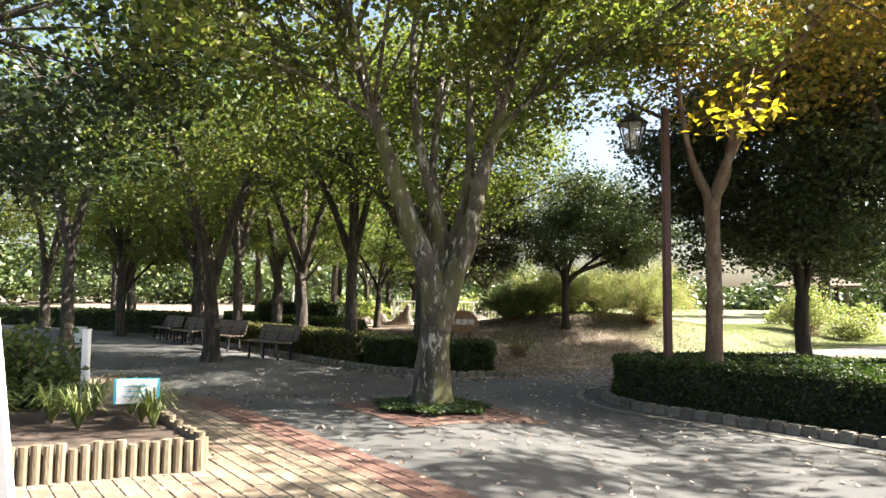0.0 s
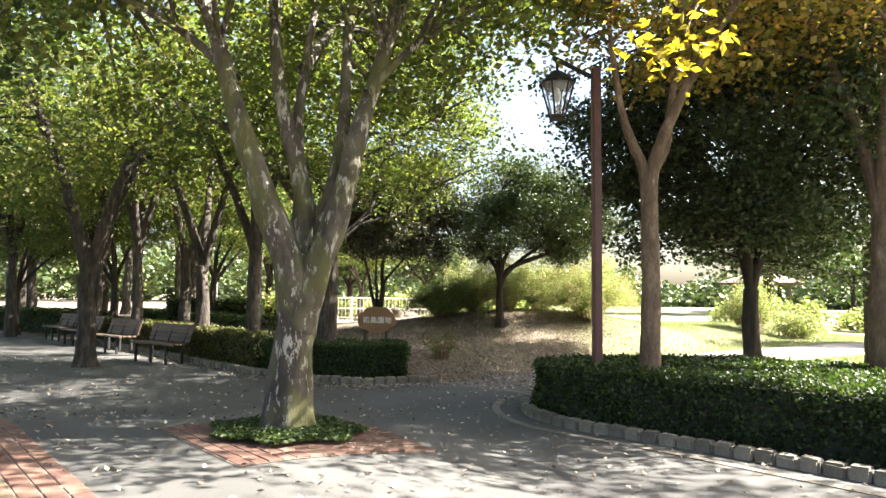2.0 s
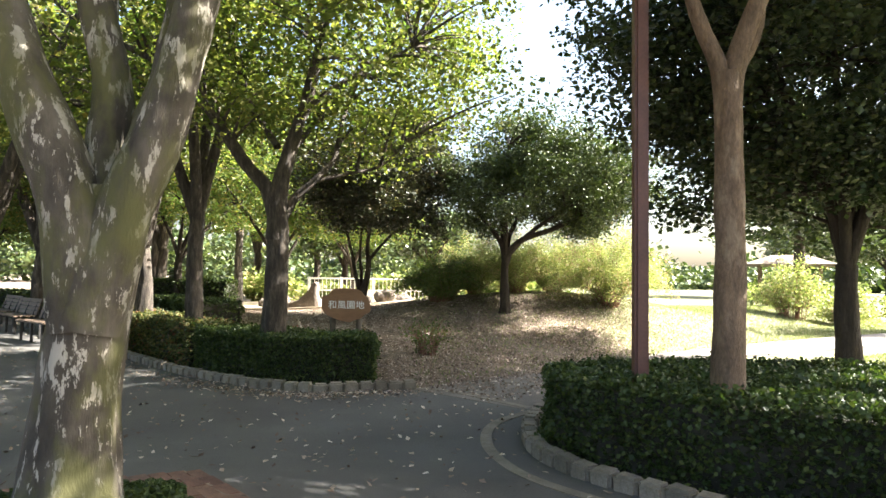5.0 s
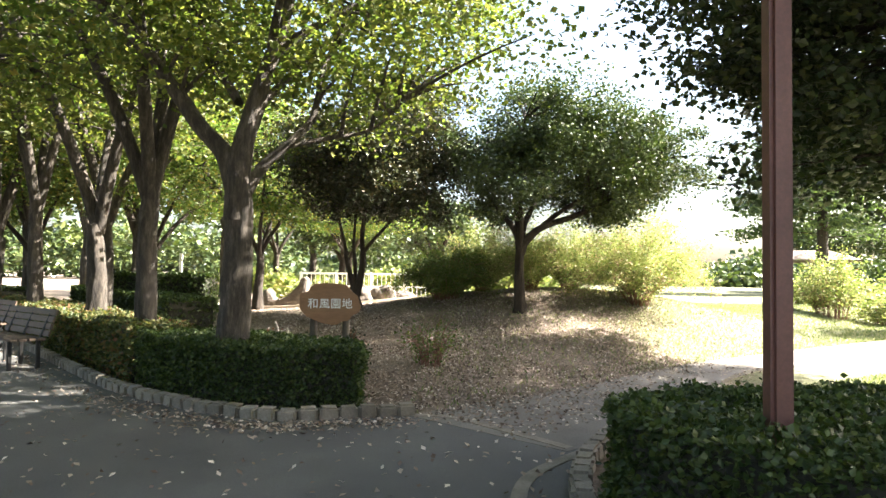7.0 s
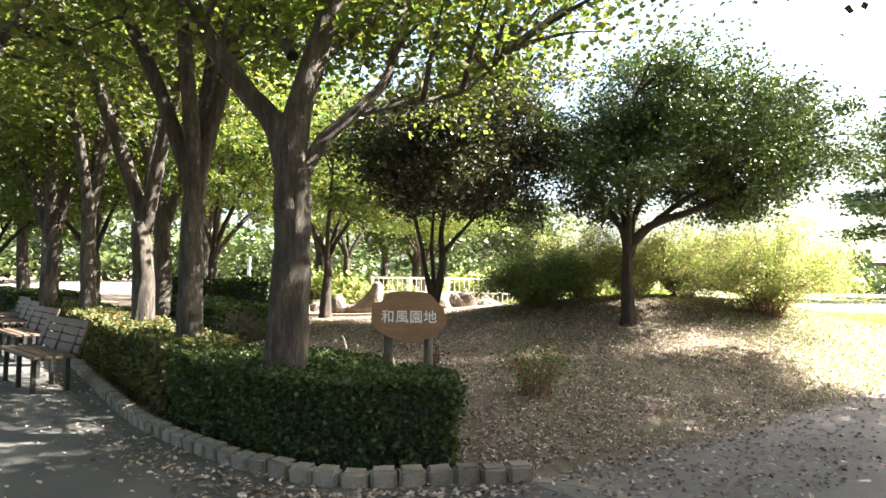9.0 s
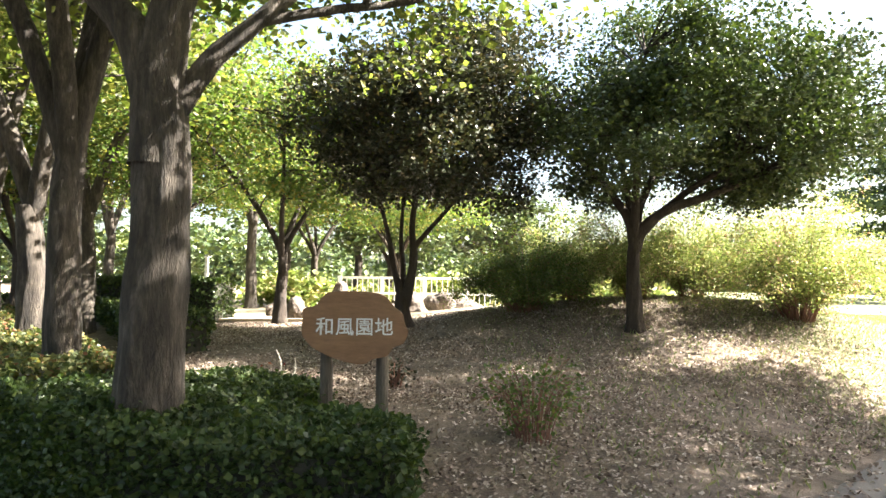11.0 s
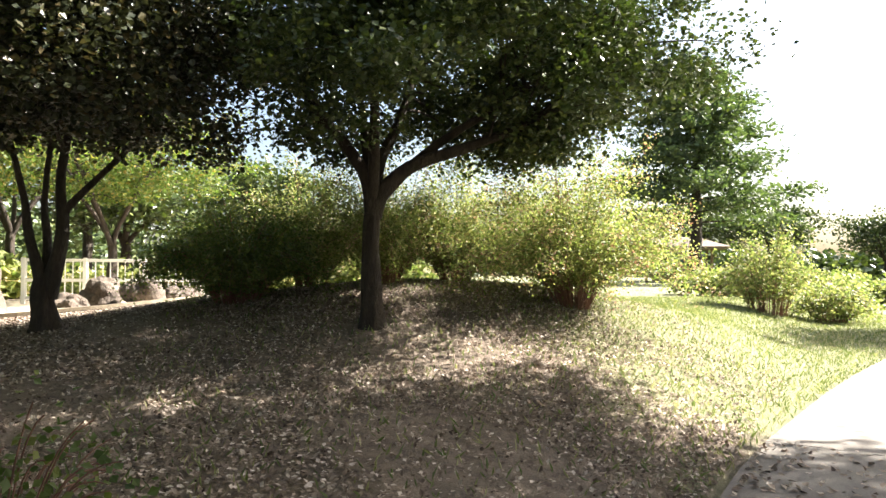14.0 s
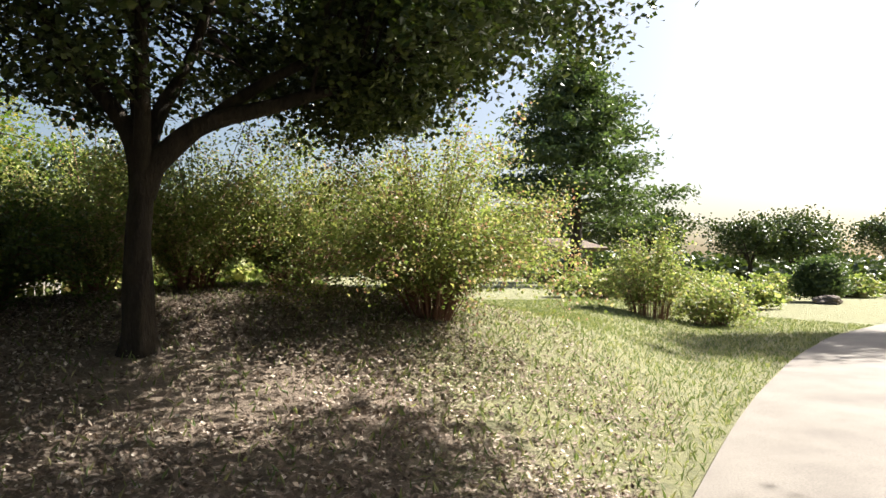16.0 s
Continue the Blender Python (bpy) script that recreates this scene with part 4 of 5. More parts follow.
edge = np.interp(x, [1.9, 2.6, 3.4, 5.05, 6.1, 8.28, 10.5, 13.8, 19, 23], [13.6, 14.5, 15.15, 16.85, 17.75, 19.4, 20.95, 23.05, 25.65, 27.4])
keep = (x > 1.5) & (y > edge) & (rng.uniform(0, 1, len(x)) < np.clip((x - 2.5) / 5, 0.3, 1))
scatter("grass", "short yellowing lawn grass", "grass", x[keep], y[keep], 0.075, L_GRASS, 95, lift=0.02, up=0.0, droop=-1.6, width=0.09)
x, y = rng.uniform(6.5, 16, 30000), rng.uniform(10, 20, 30000)
keep = ((y - 15.6) < (x - 6.7) * 0.62) & ~inside(plaza_outline, x, y)
scatter("grass", "green shaded grass beside the hedge", "grass", x[keep], y[keep], 0.09, L_GRASS, 96, lift=0.02, up=0.0, droop=-1.6, width=0.09)
a, q = rng.uniform(0, 6.283, 5200), np.sqrt(rng.uniform(0.06, 1, 5200))
q *= 0.93 + 0.1 * np.sin(a * 7)
scatter("groundcover", "ring of low green groundcover round the trunk", "groundcover", -0.1 + np.cos(a) * q * 0.68, 7.9 + np.sin(a) * q * 0.66, 0.055, L_HEDGE, 97, z=PLAZA, lift=0.06 , up=0.8)


# ---- street lamp ----
def make_lamp(x, y):
    root = new("street_lamp")
    root.location = (x, y, gz(x, y))
    tagged(root, "brown park lamp post with a hanging black lantern", "street lamp")
    h = 4.36
    bm = box_bm(0.112, 0.112, h, (0, 0, h / 2), 0.02)
    part("post", bm, M_POST, root)
    part("base_plate", box_bm(0.3, 0.3, 0.04, (0, 0, 0.02), 0.008), M_POST, root)
    bm = rod_bm((0, 0, h - 0.16), (-0.56, -0.06, h + 0.08), 0.03)
    bm = rod_bm((-0.5, -0.06, h + 0.07), (-0.5, -0.06, h - 0.1), 0.018, bm=bm)
    part("arm", bm, M_BLACK, root)
    lx, ly, top = -0.5, -0.06, h - 0.1
    lantern = under("lantern", None, root, "six-sided black lantern with clear panes")
    lantern.location = (lx, ly, top)
    bm = bmesh.new()
    bmesh.ops.create_cone(bm, cap_ends=True, segments=6, radius1=0.23, radius2=0.06, depth=0.14, matrix=Matrix.Translation((0, 0, -0.07)))
    bmesh.ops.create_cone(bm, cap_ends=True, segments=6, radius1=0.235, radius2=0.235, depth=0.03, matrix=Matrix.Translation((0, 0, -0.15)))
    part("lantern_cap", bm, M_BLACK, lantern)
    for k in range(6):
        a = k * math.pi / 3
        part("lantern_bar", rod_bm((math.cos(a) * 0.205, math.sin(a) * 0.205, -0.15), (math.cos(a) * 0.095, math.sin(a) * 0.095, -0.56), 0.012, sides=6), M_BLACK, lantern)
        b = a + math.pi / 3
        bm = bmesh.new()
        bm.faces.new([bm.verts.new(v) for v in ((math.cos(a) * 0.195, math.sin(a) * 0.195, -0.165), (math.cos(b) * 0.195, math.sin(b) * 0.195, -0.165), (math.cos(b) * 0.09, math.sin(b) * 0.09, -0.55), (math.cos(a) * 0.09, math.sin(a) * 0.09, -0.55))])
        pane = part("pane", bm, M_GLASS, lantern)
        pane.visible_shadow = False
    bm = bmesh.new()
    bmesh.ops.create_cone(bm, cap_ends=True, segments=6, radius1=0.09, radius2=0.115, depth=0.05, matrix=Matrix.Translation((0, 0, -0.575)))
    part("lantern_foot", bm, M_BLACK, lantern)
    bm = bmesh.new()
    bmesh.ops.create_uvsphere(bm, u_segments=12, v_segments=8, radius=0.05, matrix=Matrix.Translation((0, 0, -0.3)) @ Matrix.Diagonal((1, 1, 1.9, 1)))
    part("bulb", bm, M_WHITE, lantern)


make_lamp(3.25, 10.0)


# ---- the name board ----
def make_sign(x, y, turn):
    root = new("park_sign")
    root.location = (x, y, gz(x, y))
    root.rotation_euler = (0, 0, radians(turn))
    tagged(root, "brown cloud-shaped park name board on two log posts", "sign")
    bm = bmesh.new()
    ring = []
    edge = [(-0.206, 0.26), (-0.05, 0.272), (0.145, 0.262), (0.23, 0.23), (0.29, 0.157), (0.35, 0.11), (0.37, 0.036), (0.395, -0.036), (0.363, -0.11), (0.29, -0.145), (0.242, -0.206), (0.145, -0.23), (0.07, -0.268),
            (-0.03, -0.26), (-0.12, -0.238), (-0.23, -0.194), (-0.315, -0.145), (-0.387, -0.06), (-0.387, 0.07), (-0.382, 0.135), (-0.29, 0.165), (-0.254, 0.218)]
    for x_, z_ in rounded(edge + edge[:1], 4)[:-1]:
        ring.append(bm.verts.new((x_, -0.03, z_)))
    face = bm.faces.new(ring)
    got = bmesh.ops.extrude_face_region(bm, geom=[face])
    bmesh.ops.translate(bm, vec=(0, 0.06, 0), verts=[g for g in got["geom"] if isinstance(g, bmesh.types.BMVert)])
    bmesh.ops.recalc_face_normals(bm, faces=bm.faces[:])
    bmesh.ops.bevel(bm, geom=[e for e in bm.edges if len(e.link_faces) == 2 and e.calc_face_angle(0) > 1], offset=0.012, segments=2, affect="EDGES")
    board = part("board", bm, M_SIGN, root)
    board.location = (0, 0, 0.8)
    curve = bpy.data.curves.new("lettering", "FONT")
    curve.body, curve.size, curve.extrude, curve.offset = "和風園地", 0.14, 0.004, 0.0012
    curve.align_x, curve.align_y = "CENTER", "CENTER"
    curve.space_character = 1.08
    temp = new("lettering", curve)
    bpy.context.view_layer.update()
    me = bpy.data.meshes.new_from_object(temp.evaluated_get(bpy.context.evaluated_depsgraph_get()))
    bpy.data.objects.remove(temp)
    me.materials.clear()
    me.materials.append(M_WHITE)
    text = under("lettering", me, board, "white painted characters")
    text.location, text.rotation_euler = (0, -0.036, 0.0), (radians(90), 0, 0)
    for sx in (-0.215, 0.205):
        post = part("post", rod_bm((sx, 0.075, -0.1), (sx, 0.075, 0.72), 0.05, 0.047, 14), M_POSTLOG, root, "weathered round log post")
        bm = box_bm(0.26, 0.26, 0.08, (sx, 0.07, 0.01), 0.02)
        part("footing", bm, M_KERB, root, "grey concrete footing")


make_sign(0.44, 15.85, 3)

v, f = join_tubes([tube(curve_points((0, 0, 0.02), (0.1, 0.05, 0.25), (-0.02, 0.1, 0.42), 9), np.linspace(0.014, 0.005, 9), 6), tube(curve_points((0.03, 0.02, 0.12), (0.25, 0.0, 0.18), (0.16, 0.1, 0.34), 9), np.linspace(0.01, 0.004, 9), 6),
                   tube(curve_points((-0.1, -0.2, 0.015), (0.15, -0.25, 0.05), (0.5, -0.15, 0.02), 9), np.linspace(0.012, 0.005, 9), 6)])
twig = under("dead_branch", raw_mesh("dead_branch", v, f, M_DEADWOOD, True))
twig.location = (-0.55, 17.3, gz(-0.55, 17.3))
tagged(twig, "pale bare dead branch lying on the leaves", "branch")
make_shrub("leaf_shrub", "low red-leaved shrub beside the hedge", (-0.35, 16.9), 0.3, 0.28, 24, 16, 0.05, L_RED, 72, thick=0.004, arch=0.5)


# ---- benches ----
def make_bench():
    root = new("park_bench")
    tagged(root, "dark slatted wooden park bench on black iron legs", "bench", "benches along the hedge")
    w = 1.6
    for k in range(4):
        part("seat_slat", box_bm(w, 0.095, 0.035, (0, -0.2 + k * 0.115, 0.41), 0.008), M_BENCH, root)
    for k in range(4):
        part("back_slat", box_bm(w, 0.03, 0.085, (0, 0.235 + k * 0.03, 0.48 + k * 0.093), 0.008, turn=pose(0, 0, 0, -16)), M_BENCH, root)
    for sx in (-0.6, 0.0, 0.6):
        bm = box_bm(0.05, 0.05, 0.42, (sx, -0.18, 0.195), 0.006)
        part("leg", bm, M_BLACK, root)
        bm = box_bm(0.05, 0.05, 0.42, (sx, 0.17, 0.195), 0.006)
        part("leg", bm, M_BLACK, root)
        part("back_bracket", rod_bm((sx, 0.17, 0.36), (sx, 0.345, 0.8), 0.02, 0.018, 8), M_BLACK, root)
    return root


bench = make_bench()
bench.matrix_basis = pose(-4.15, 16.75, PLAZA, 0, 0, -42)
for x, y, tn in [(-6.1, 19.3, -44), (-7.9, 21.6, -46), (-9.4, 23.6, -48)]:
    copy_thing(bench, pose(x, y, PLAZA, 0, 0, tn))


# ---- rocks, court wall, pavilion ----
def make_rock(x, y, sx, sy, sz, seed, label="rough brown garden rock"):
    rng = random.Random(seed)
    bm = bmesh.new()
    bmesh.ops.create_icosphere(bm, subdivisions=4, radius=0.5)
    off = Vector((rng.uniform(-50, 50), rng.uniform(-50, 50), 3))
    for v in bm.verts:
        p = v.co.copy()
        k = 1 + 0.45 * noise.noise(p * 2.2 + off) + 0.16 * noise.noise(p * 6 + off) + 0.05 * noise.noise(p * 15 + off)
        v.co = Vector((p.x * k * sx, p.y * k * sy, max(-0.15, p.z * k + 0.3) * sz))
    ob = part("rock", bm, M_ROCK)
    ob.location = (x, y, gz(x, y) - 0.03)
    ob.rotation_euler = (0, 0, rng.uniform(0, 6))
    return tagged(ob, label, "rock", "garden rocks")


for x, y, a, b, c, s in [(-2.1, 24.5, 0.62, 0.5, 0.62, 1), (-0.35, 25.2, 0.6, 0.5, 0.4, 3), (0.0, 25.6, 0.7, 0.6, 0.75, 4), (0.75, 25.0, 0.8, 0.6, 0.6, 5), (1.3, 25.4, 0.7, 0.5, 0.4, 6), (-2.8, 25.6, 0.6, 0.5, 0.5, 7),
                         (26.5, 36.8, 1.2, 0.9, 0.7, 8), (29.6, 34.6, 1.6, 1.0, 0.5, 9)]:
    make_rock(x, y, a, b, c, s)


def make_stepped_rock(x, y):
    """A big dark boulder that slopes up to an upright block."""
    side = [(-0.72, 0), (-0.7, 0.22), (-0.5, 0.36), (-0.15, 0.55), (0.12, 0.75), (0.2, 1.0), (0.33, 1.06), (0.44, 0.96), (0.46, 0.62), (0.55, 0.4), (0.6, 0.0)]
    bm = bmesh.new()
    face = bm.faces.new([bm.verts.new((px, -0.3, pz_)) for px, pz_ in side])
    got = bmesh.ops.extrude_face_region(bm, geom=[face])
    bmesh.ops.translate(bm, vec=(0.05, 0.65, 0), verts=[g for g in got["geom"] if isinstance(g, bmesh.types.BMVert)])
    bmesh.ops.recalc_face_normals(bm, faces=bm.faces[:])
    bmesh.ops.triangulate(bm, faces=bm.faces[:])
    bmesh.ops.subdivide_edges(bm, edges=bm.edges[:], cuts=3, use_grid_fill=True)
    bmesh.ops.smooth_vert(bm, verts=bm.verts[:], factor=0.5, use_axis_x=True, use_axis_y=True, use_axis_z=True)
    for v in bm.verts:
        p = v.co * 2.4 + Vector((7, 3, 1))
        v.co += Vector((noise.noise(p), noise.noise(p + Vector((9, 0, 0))), 0.6 * noise.noise(p + Vector((0, 9, 0))))) * 0.07
    ob = part("rock", bm, M_ROCK)
    ob.location, ob.scale = (x, y, gz(x, y) - 0.04), (0.66, 0.8, 0.8)
    return tagged(ob, "large dark sloping boulder with an upright top", "rock", "garden rocks")


make_stepped_rock(-1.45, 24.5)


def make_fence():
    root = new("court_fence")
    root.location = (0.2, 28.6, gz(0.2, 28.6))
    tagged(root, "pale painted metal rail fence behind the rocks", "fence")
    for k in range(5):
        part("post", box_bm(0.07, 0.07, 1.0, (-2.2 + k * 1.1, 0, 0.5), 0.006), M_WHITE, root)
    for z in (0.95, 0.55, 0.2):
        part("rail", box_bm(4.5, 0.04, 0.06, (0, 0, z), 0.006), M_WHITE, root)
    for k in range(32):
        part("baluster", box_bm(0.02, 0.02, 0.75, (-2.15 + k * 0.138, 0, 0.57)), M_WHITE, root)


make_fence()


def make_pavilion(x, y, turn):
    root = new("garden_pavilion")
    root.location = (x, y, gz(x, y))
    root.rotation_euler = (0, 0, radians(turn))
    tagged(root, "open timber garden pavilion with a low brown roof", "pavilion")
    for sx in (-2, 2):
        for sy in (-1.6, 1.6):
            part("post", box_bm(0.16, 0.16, 2.3, (sx, sy, 1.15), 0.01), M_WOOD, root)
    for sy in (-1.6, 1.6):
        part("beam", box_bm(4.8, 0.14, 0.2, (0, sy, 2.25), 0.01), M_WOOD, root)
    bm = bmesh.new()
    base = [bm.verts.new(v) for v in ((-3, -2.5, 2.3), (3, -2.5, 2.3), (3, 2.5, 2.3), (-3, 2.5, 2.3))]
    low = [bm.verts.new(v.co - Vector((0, 0, 0.12))) for v in base]
    ridge = [bm.verts.new((-1.2, 0, 3.0)), bm.verts.new((1.2, 0, 3.0))]
    for f in ((base[0], base[1], ridge[1], ridge[0]), (base[2], base[3], ridge[0], ridge[1]), (base[1], base[2], ridge[1]), (base[3], base[0], ridge[0]), tuple(low[::-1]),
              *[(low[k], low[(k + 1) % 4], base[(k + 1) % 4], base[k]) for k in range(4)]):
        bm.faces.new(f)
    bmesh.ops.recalc_face_normals(bm, faces=bm.faces[:])
    part("roof", bm, M_ROOF, root)
    part("seat", box_bm(3.6, 0.4, 0.08, (0, 1.3, 0.42), 0.01), M_WOOD, root)
    part("seat_support", box_bm(3.2, 0.1, 0.38, (0, 1.3, 0.19)), M_WOOD, root)


make_pavilion(29.3, 54.0, -30)


# ---- flower bed by the paving ----
def make_bed():
    root = new("flower_bed")
    a, b, c = Vector((-2.87, 4.48)), Vector((-1.68, 5.0)), Vector((-3.0, 6.83))
    root.location = (b.x, b.y, pz(b.x, b.y))
    tagged(root, "raised flower bed edged with upright half logs", "planter")
    rng = random.Random(5)
    for p, q in ((a, b), (b, c)):
        n = int((q - p).length / 0.072)
        for k in range(n):
            at = p.lerp(q, (k + 0.5) / n) - b
            hgt = 0.25 + rng.uniform(-0.025, 0.02)
            part("edging_log", rod_bm((at.x, at.y, -0.03), (at.x, at.y, hgt), 0.036, 0.033, 9), M_LOG, root)
    bm = bmesh.new()
    bm.faces.new([bm.verts.new((p.x - b.x, p.y - b.y, 0.19)) for p in (a, b, c, Vector((-5.4, 6.7)), Vector((-5.4, 3.75)))])
    part("soil", bm, M_SOIL, root)
    return root


make_bed()
for k, (x, y, r) in enumerate([(-2.5, 5.85, 0.33), (-2.85, 5.5, 0.35), (-3.2, 5.75, 0.37), (-3.6, 5.35, 0.37), (-2.75, 6.2, 0.33), (-2.3, 5.6, 0.26), (-3.05, 6.1, 0.35)]):
    rg = np.random.default_rng(100 + k)
    n = 60
    a = rg.uniform(0, 6.283, n)
    vs, fs = [], []
    for i in range(n):
        ln, hh = r * rg.uniform(0.5, 1.1), rg.uniform(0.18, 0.34)
        w = 0.011
        dx, dy = math.cos(a[i]), math.sin(a[i])
        for t in np.linspace(0, 1, 5):
            lx, ly, lz = dx * ln * t, dy * ln * t, hh * 4 * t * (1 - t * 0.75) * 0.8
            ww = w * (1 - t * 0.8)
            vs += [(lx - dy * ww, ly + dx * ww, lz), (lx + dy * ww, ly - dx * ww, lz)]
        m = i * 10
        fs += [(m + 2 * s, m + 2 * s + 1, m + 2 * s + 3, m + 2 * s + 2) for s in range(4)]
    ob = under("lily_clump", raw_mesh("lily_clump", np.array(vs), np.array(fs), L_LILY))
    ob.location = (x, y, 0.15 + 0.19)
    tagged(ob, "clump of arching green strap leaves in the bed", "plant", "plants in the bed")
b1 = make_shrub("leafy_shrub", "dense green shrub growing in the flower bed", (-4.0, 6.75), 0.62, 1.2, 110, 70, 0.06, L_SHRUBDARK, 81, first=0.05, arch=0.4)
b2 = make_shrub("leafy_shrub", "dense green shrub growing in the flower bed", (-4.7, 6.2), 0.62, 1.2, 110, 70, 0.06, L_SHRUBDARK, 82, first=0.05, arch=0.4)

def make_marker(label, x, y, z, w, h):
    root = new("white_marker_post")
    root.location = (x, y, z)
    tagged(root, label, "post")
    part("post", box_bm(w, w, h, (0, 0, h / 2), 0.006), M_WHITE, root)
    part("cap", box_bm(w * 1.12, w * 1.12, 0.02, (0, 0, h + 0.01), 0.004), M_WHITE, root)


make_marker("square white marker post in the flower bed", -3.4, 6.65, 0.33, 0.062, 0.72)
make_marker("slim white post at the edge of the sandy court", -7.1, 32.8, gz(-7.1, 32.8), 0.1, 1.6)
make_marker("squat white block at the edge of the plaza", -11.4, 21.8, PLAZA, 0.32, 0.46)

root = new("notice_board")
root.location = (-2.45, 5.62, 0.33)
root.rotation_euler = (0, 0, radians(20))
tagged(root, "small white notice with cyan edges on a stake", "sign")
part("stake", rod_bm((0, 0.012, 0), (0, 0.012, 0.36), 0.012), M_LOG, root)
part("panel", box_bm(0.34, 0.012, 0.2, (0, -0.008, 0.3), 0.003), M_CYAN, root)
part("sheet", box_bm(0.3, 0.004, 0.19, (0, -0.0165, 0.3)), M_WHITE, root)
for k in range(3):
    part("printed_line", box_bm(0.2 - 0.05 * (k % 2), 0.002, 0.008, (0, -0.0198, 0.34 - k * 0.04)), M_CYAN, root)

root = new("leaning_board")
root.location = (-1.39, 2.3, 0.15)
tagged(root, "bright white board standing beside the paving", "board")
part("panel", box_bm(0.9, 0.03, 1.12, (-0.45, 0, 0.56), 0.008, turn=pose(0, 0, 0, 0, -8)), M_WHITE, root)
part("foot", box_bm(0.5, 0.3, 0.03, (-0.5, 0, 0.015), 0.005), M_WHITE, root)

# ---- kerb stones, pavers and bricks ----
rng = random.Random(7)


def kerb_stones(name, label, line, width, length, height, base):
    root = new(name)
    root.location = (*line[0], 0)
    tagged(root, label, "kerb", kind="structure")
    seg = np.linalg.norm(np.diff(line, axis=0), axis=1)
    s = np.concatenate([[0], np.cumsum(seg)])
    shapes = []
    for k in range(5):
        bm = box_bm(length * 0.95, width, height, (0, 0, height / 2), 0.022)
        for v in bm.verts:
            v.co += Vector((rng.uniform(-1, 1), rng.uniform(-1, 1), rng.uniform(-1, 1))) * 0.006
        me = bpy.data.meshes.new("kerb_stone")
        bm.to_mesh(me)
        bm.free()
        me.materials.append(M_KERB)
        shapes.append(me)
    for k in range(int(s[-1] / length)):
        t = (k + 0.5) * length
        x, y = np.interp(t, s, line[:, 0]), np.interp(t, s, line[:, 1])
        x1, y1 = np.interp(t + 0.05, s, line[:, 0]), np.interp(t + 0.05, s, line[:, 1])
        ob = under("kerb_stone", shapes[k % 5], root)
        ob.location = (x - line[0][0], y - line[0][1], base - 0.03 + rng.uniform(-0.008, 0.008))
        ob.rotation_euler = (rng.uniform(-0.03, 0.03), rng.uniform(-0.03, 0.03), math.atan2(y1 - y, x1 - x) + rng.uniform(-0.04, 0.04))


kerb_stones("kerb_left", "row of rough stone kerb blocks round the lawn", KERB_LEFT, 0.13, 0.185, 0.14, PLAZA)
kerb_stones("kerb_right", "row of rounded stone kerb blocks round the hedge", KERB_RIGHT, 0.14, 0.19, 0.14, PLAZA)

BAND = math.atan2(-0.81, 0.59)      # the way the brick band runs
bu, bv = Vector((math.cos(BAND), math.sin(BAND))), Vector((-math.sin(BAND), math.cos(BAND)))


def paver_mesh(name, a, b, mat):
    bm = box_bm(a - 0.008, b - 0.007, 0.05, (0, 0, -0.025 + 0.012), 0.0)
    bmesh.ops.bevel(bm, geom=[e for e in bm.edges if all(v.co.z > 0 for v in e.verts)], offset=0.006, segments=1, affect="EDGES")
    me = bpy.data.meshes.new(name)
    bm.to_mesh(me)
    bm.free()
    me.materials.append(mat)
    return me


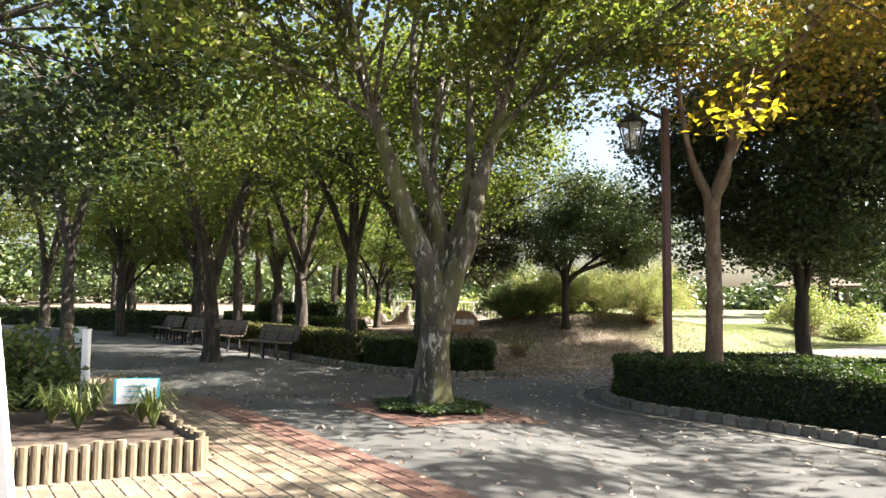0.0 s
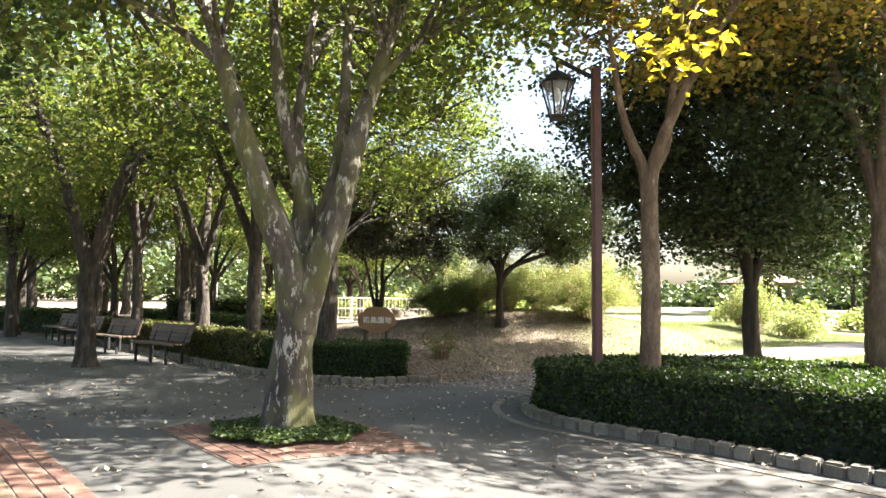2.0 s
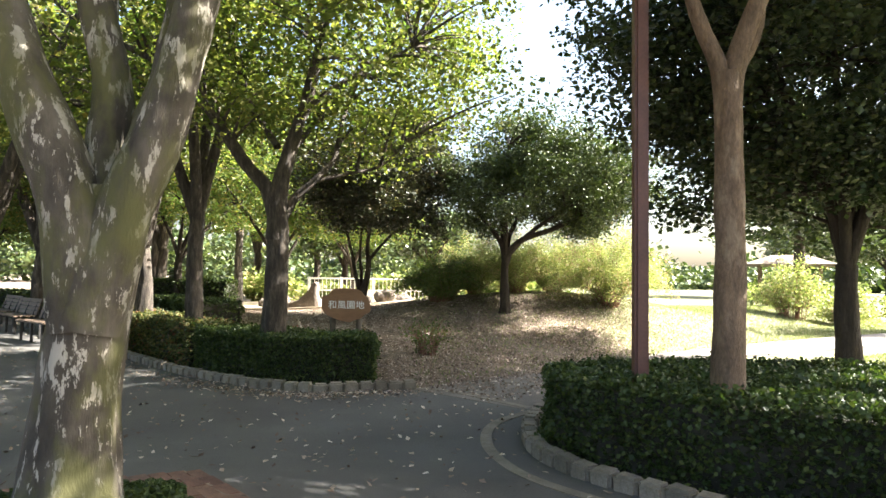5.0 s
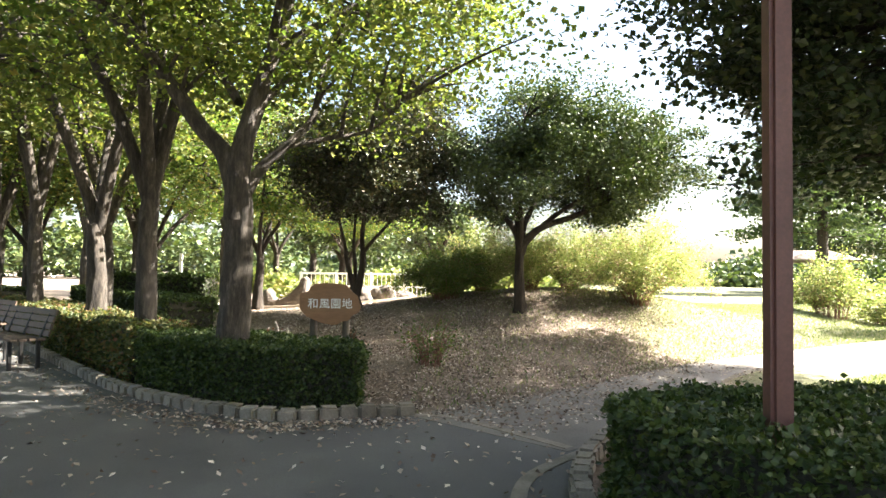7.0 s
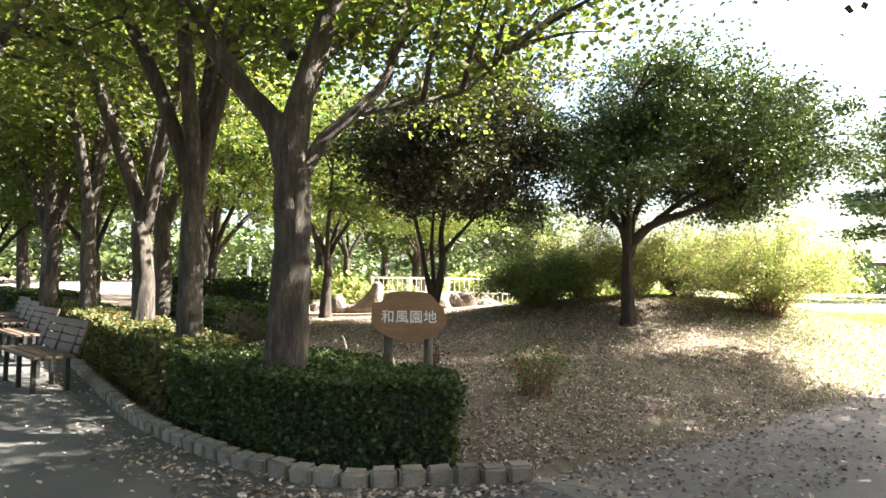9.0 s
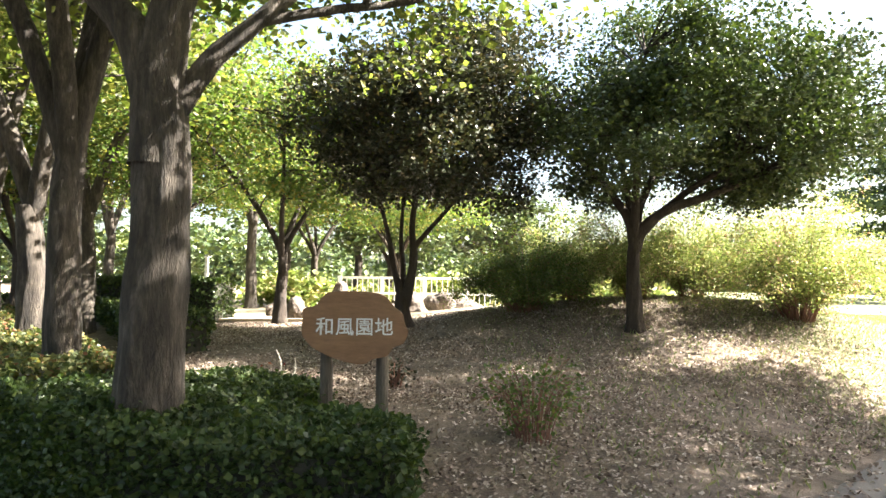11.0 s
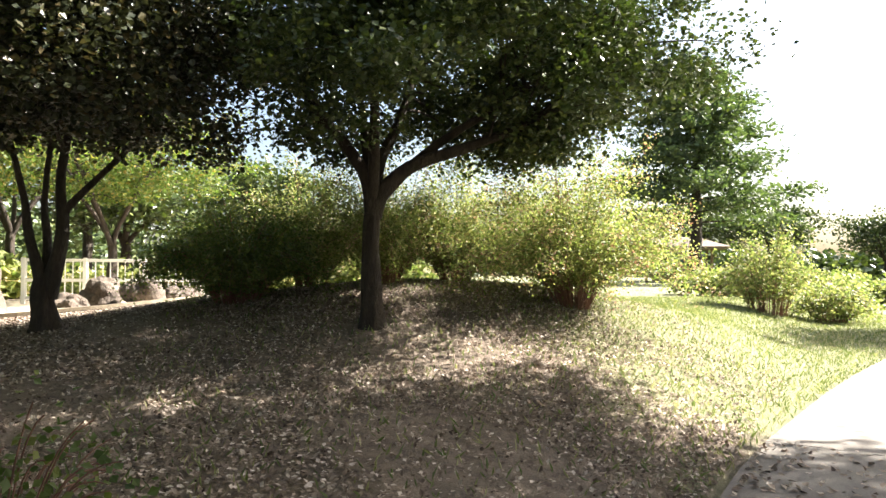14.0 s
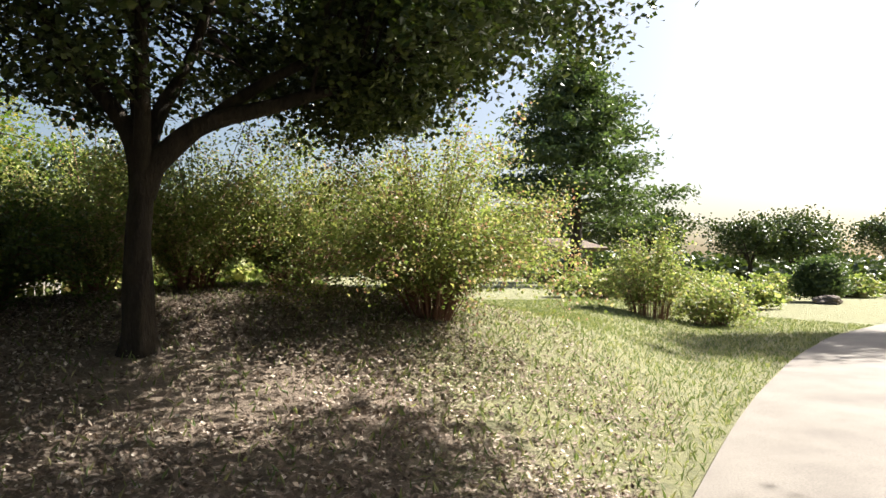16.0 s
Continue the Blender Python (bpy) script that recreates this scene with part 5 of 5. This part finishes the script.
def paving(name, label, spots, a, b, mat, piece, u0, u1, v0, v1, limit=300):
    """Pavers at plan spots, laid along the band; the nearest are pieces of their own, the rest one mesh."""
    uu, vv = np.meshgrid(np.linspace(u0, u1, 40), np.linspace(v0, v1, 24))
    wx, wy = bu.x * uu + bv.x * vv, bu.y * uu + bv.y * vv
    V = np.stack([wx, wy, plaza_z(wx, wy) + 0.01], -1).reshape(-1, 3)
    i, j = np.meshgrid(np.arange(23), np.arange(39), indexing="ij")
    root = under(name, raw_mesh(name, V, np.stack([i * 40 + j, i * 40 + j + 1, (i + 1) * 40 + j + 1, (i + 1) * 40 + j], -1).reshape(-1, 4), M_GROUTING))
    tagged(root, label, "paving", kind="structure")
    me = paver_mesh(piece, a, b, mat)
    spots = sorted(spots, key=lambda p: (p[0] + 1.0) ** 2 + (p[1] - 5.6) ** 2)
    for x, y in spots[:limit]:
        ob = under(piece, me, root)
        ob.location = (x, y, pz(x, y) + 0.005 + rng.uniform(-0.002, 0.002))
        ob.rotation_euler = (rng.uniform(-0.012, 0.012), rng.uniform(-0.012, 0.012), BAND + rng.uniform(-0.012, 0.012))
    rest = spots[limit:]
    if rest:
        V0 = np.array([v.co for v in me.vertices])
        F0 = [tuple(p.vertices) for p in me.polygons]
        vs, fs = [], []
        c, s = math.cos(BAND), math.sin(BAND)
        for x, y in rest:
            n = len(vs) * len(V0)
            vs.append(np.c_[V0[:, 0] * c - V0[:, 1] * s + x, V0[:, 0] * s + V0[:, 1] * c + y, V0[:, 2] + pz(x, y) + 0.005 + rng.uniform(-0.002, 0.002)])
            fs += [tuple(i + n for i in f) for f in F0]
        m2 = bpy.data.meshes.new("pavers")
        m2.from_pydata(np.concatenate(vs).tolist(), [], fs)
        m2.materials.append(mat)
        ob = under("pavers", m2, root)
        ob["kind"] = "stuff"
    return root


def plan(u, v):
    p = bu * u + bv * v
    return (p.x, p.y)


V1, V2 = 2.43, 2.8
spots = []
for r in range(36):
    v = V1 - 0.06 - r * 0.12
    u = -14.0 + (r % 2) * 0.12
    while u < 2:
        x, y = plan(u, v)
        if y > 1:
            spots.append((x, y))
        u += 0.24
paving("paved_apron", "beige block paving beside the plaza", spots, 0.24, 0.12, M_PAVER, "paver", -14, 2, V1 - 4.4, V1)
spots = [plan(-14 + k * 0.22 + (r % 2) * 0.11, V1 + 0.062 + r * 0.123) for r in range(3) for k in range(72)]
paving("brick_band", "band of dark red bricks edging the plaza", spots, 0.22, 0.123, M_REDBRICK, "brick", -14, 2, V1 + 0.001, V2)
cx, cy = -0.05, 7.93
cu, cv = bu.x * cx + bu.y * cy, bv.x * cx + bv.y * cy
spots = [plan(cu - 0.88 + 0.11 + k * 0.22, cv - 0.88 + 0.055 + r * 0.11) for r in range(16) for k in range(8)]
paving("tree_surround", "square of red bricks round the zelkova", spots, 0.22, 0.11, M_REDBRICK, "brick", cu - 0.89, cu + 0.89, cv - 0.89, cv + 0.89)
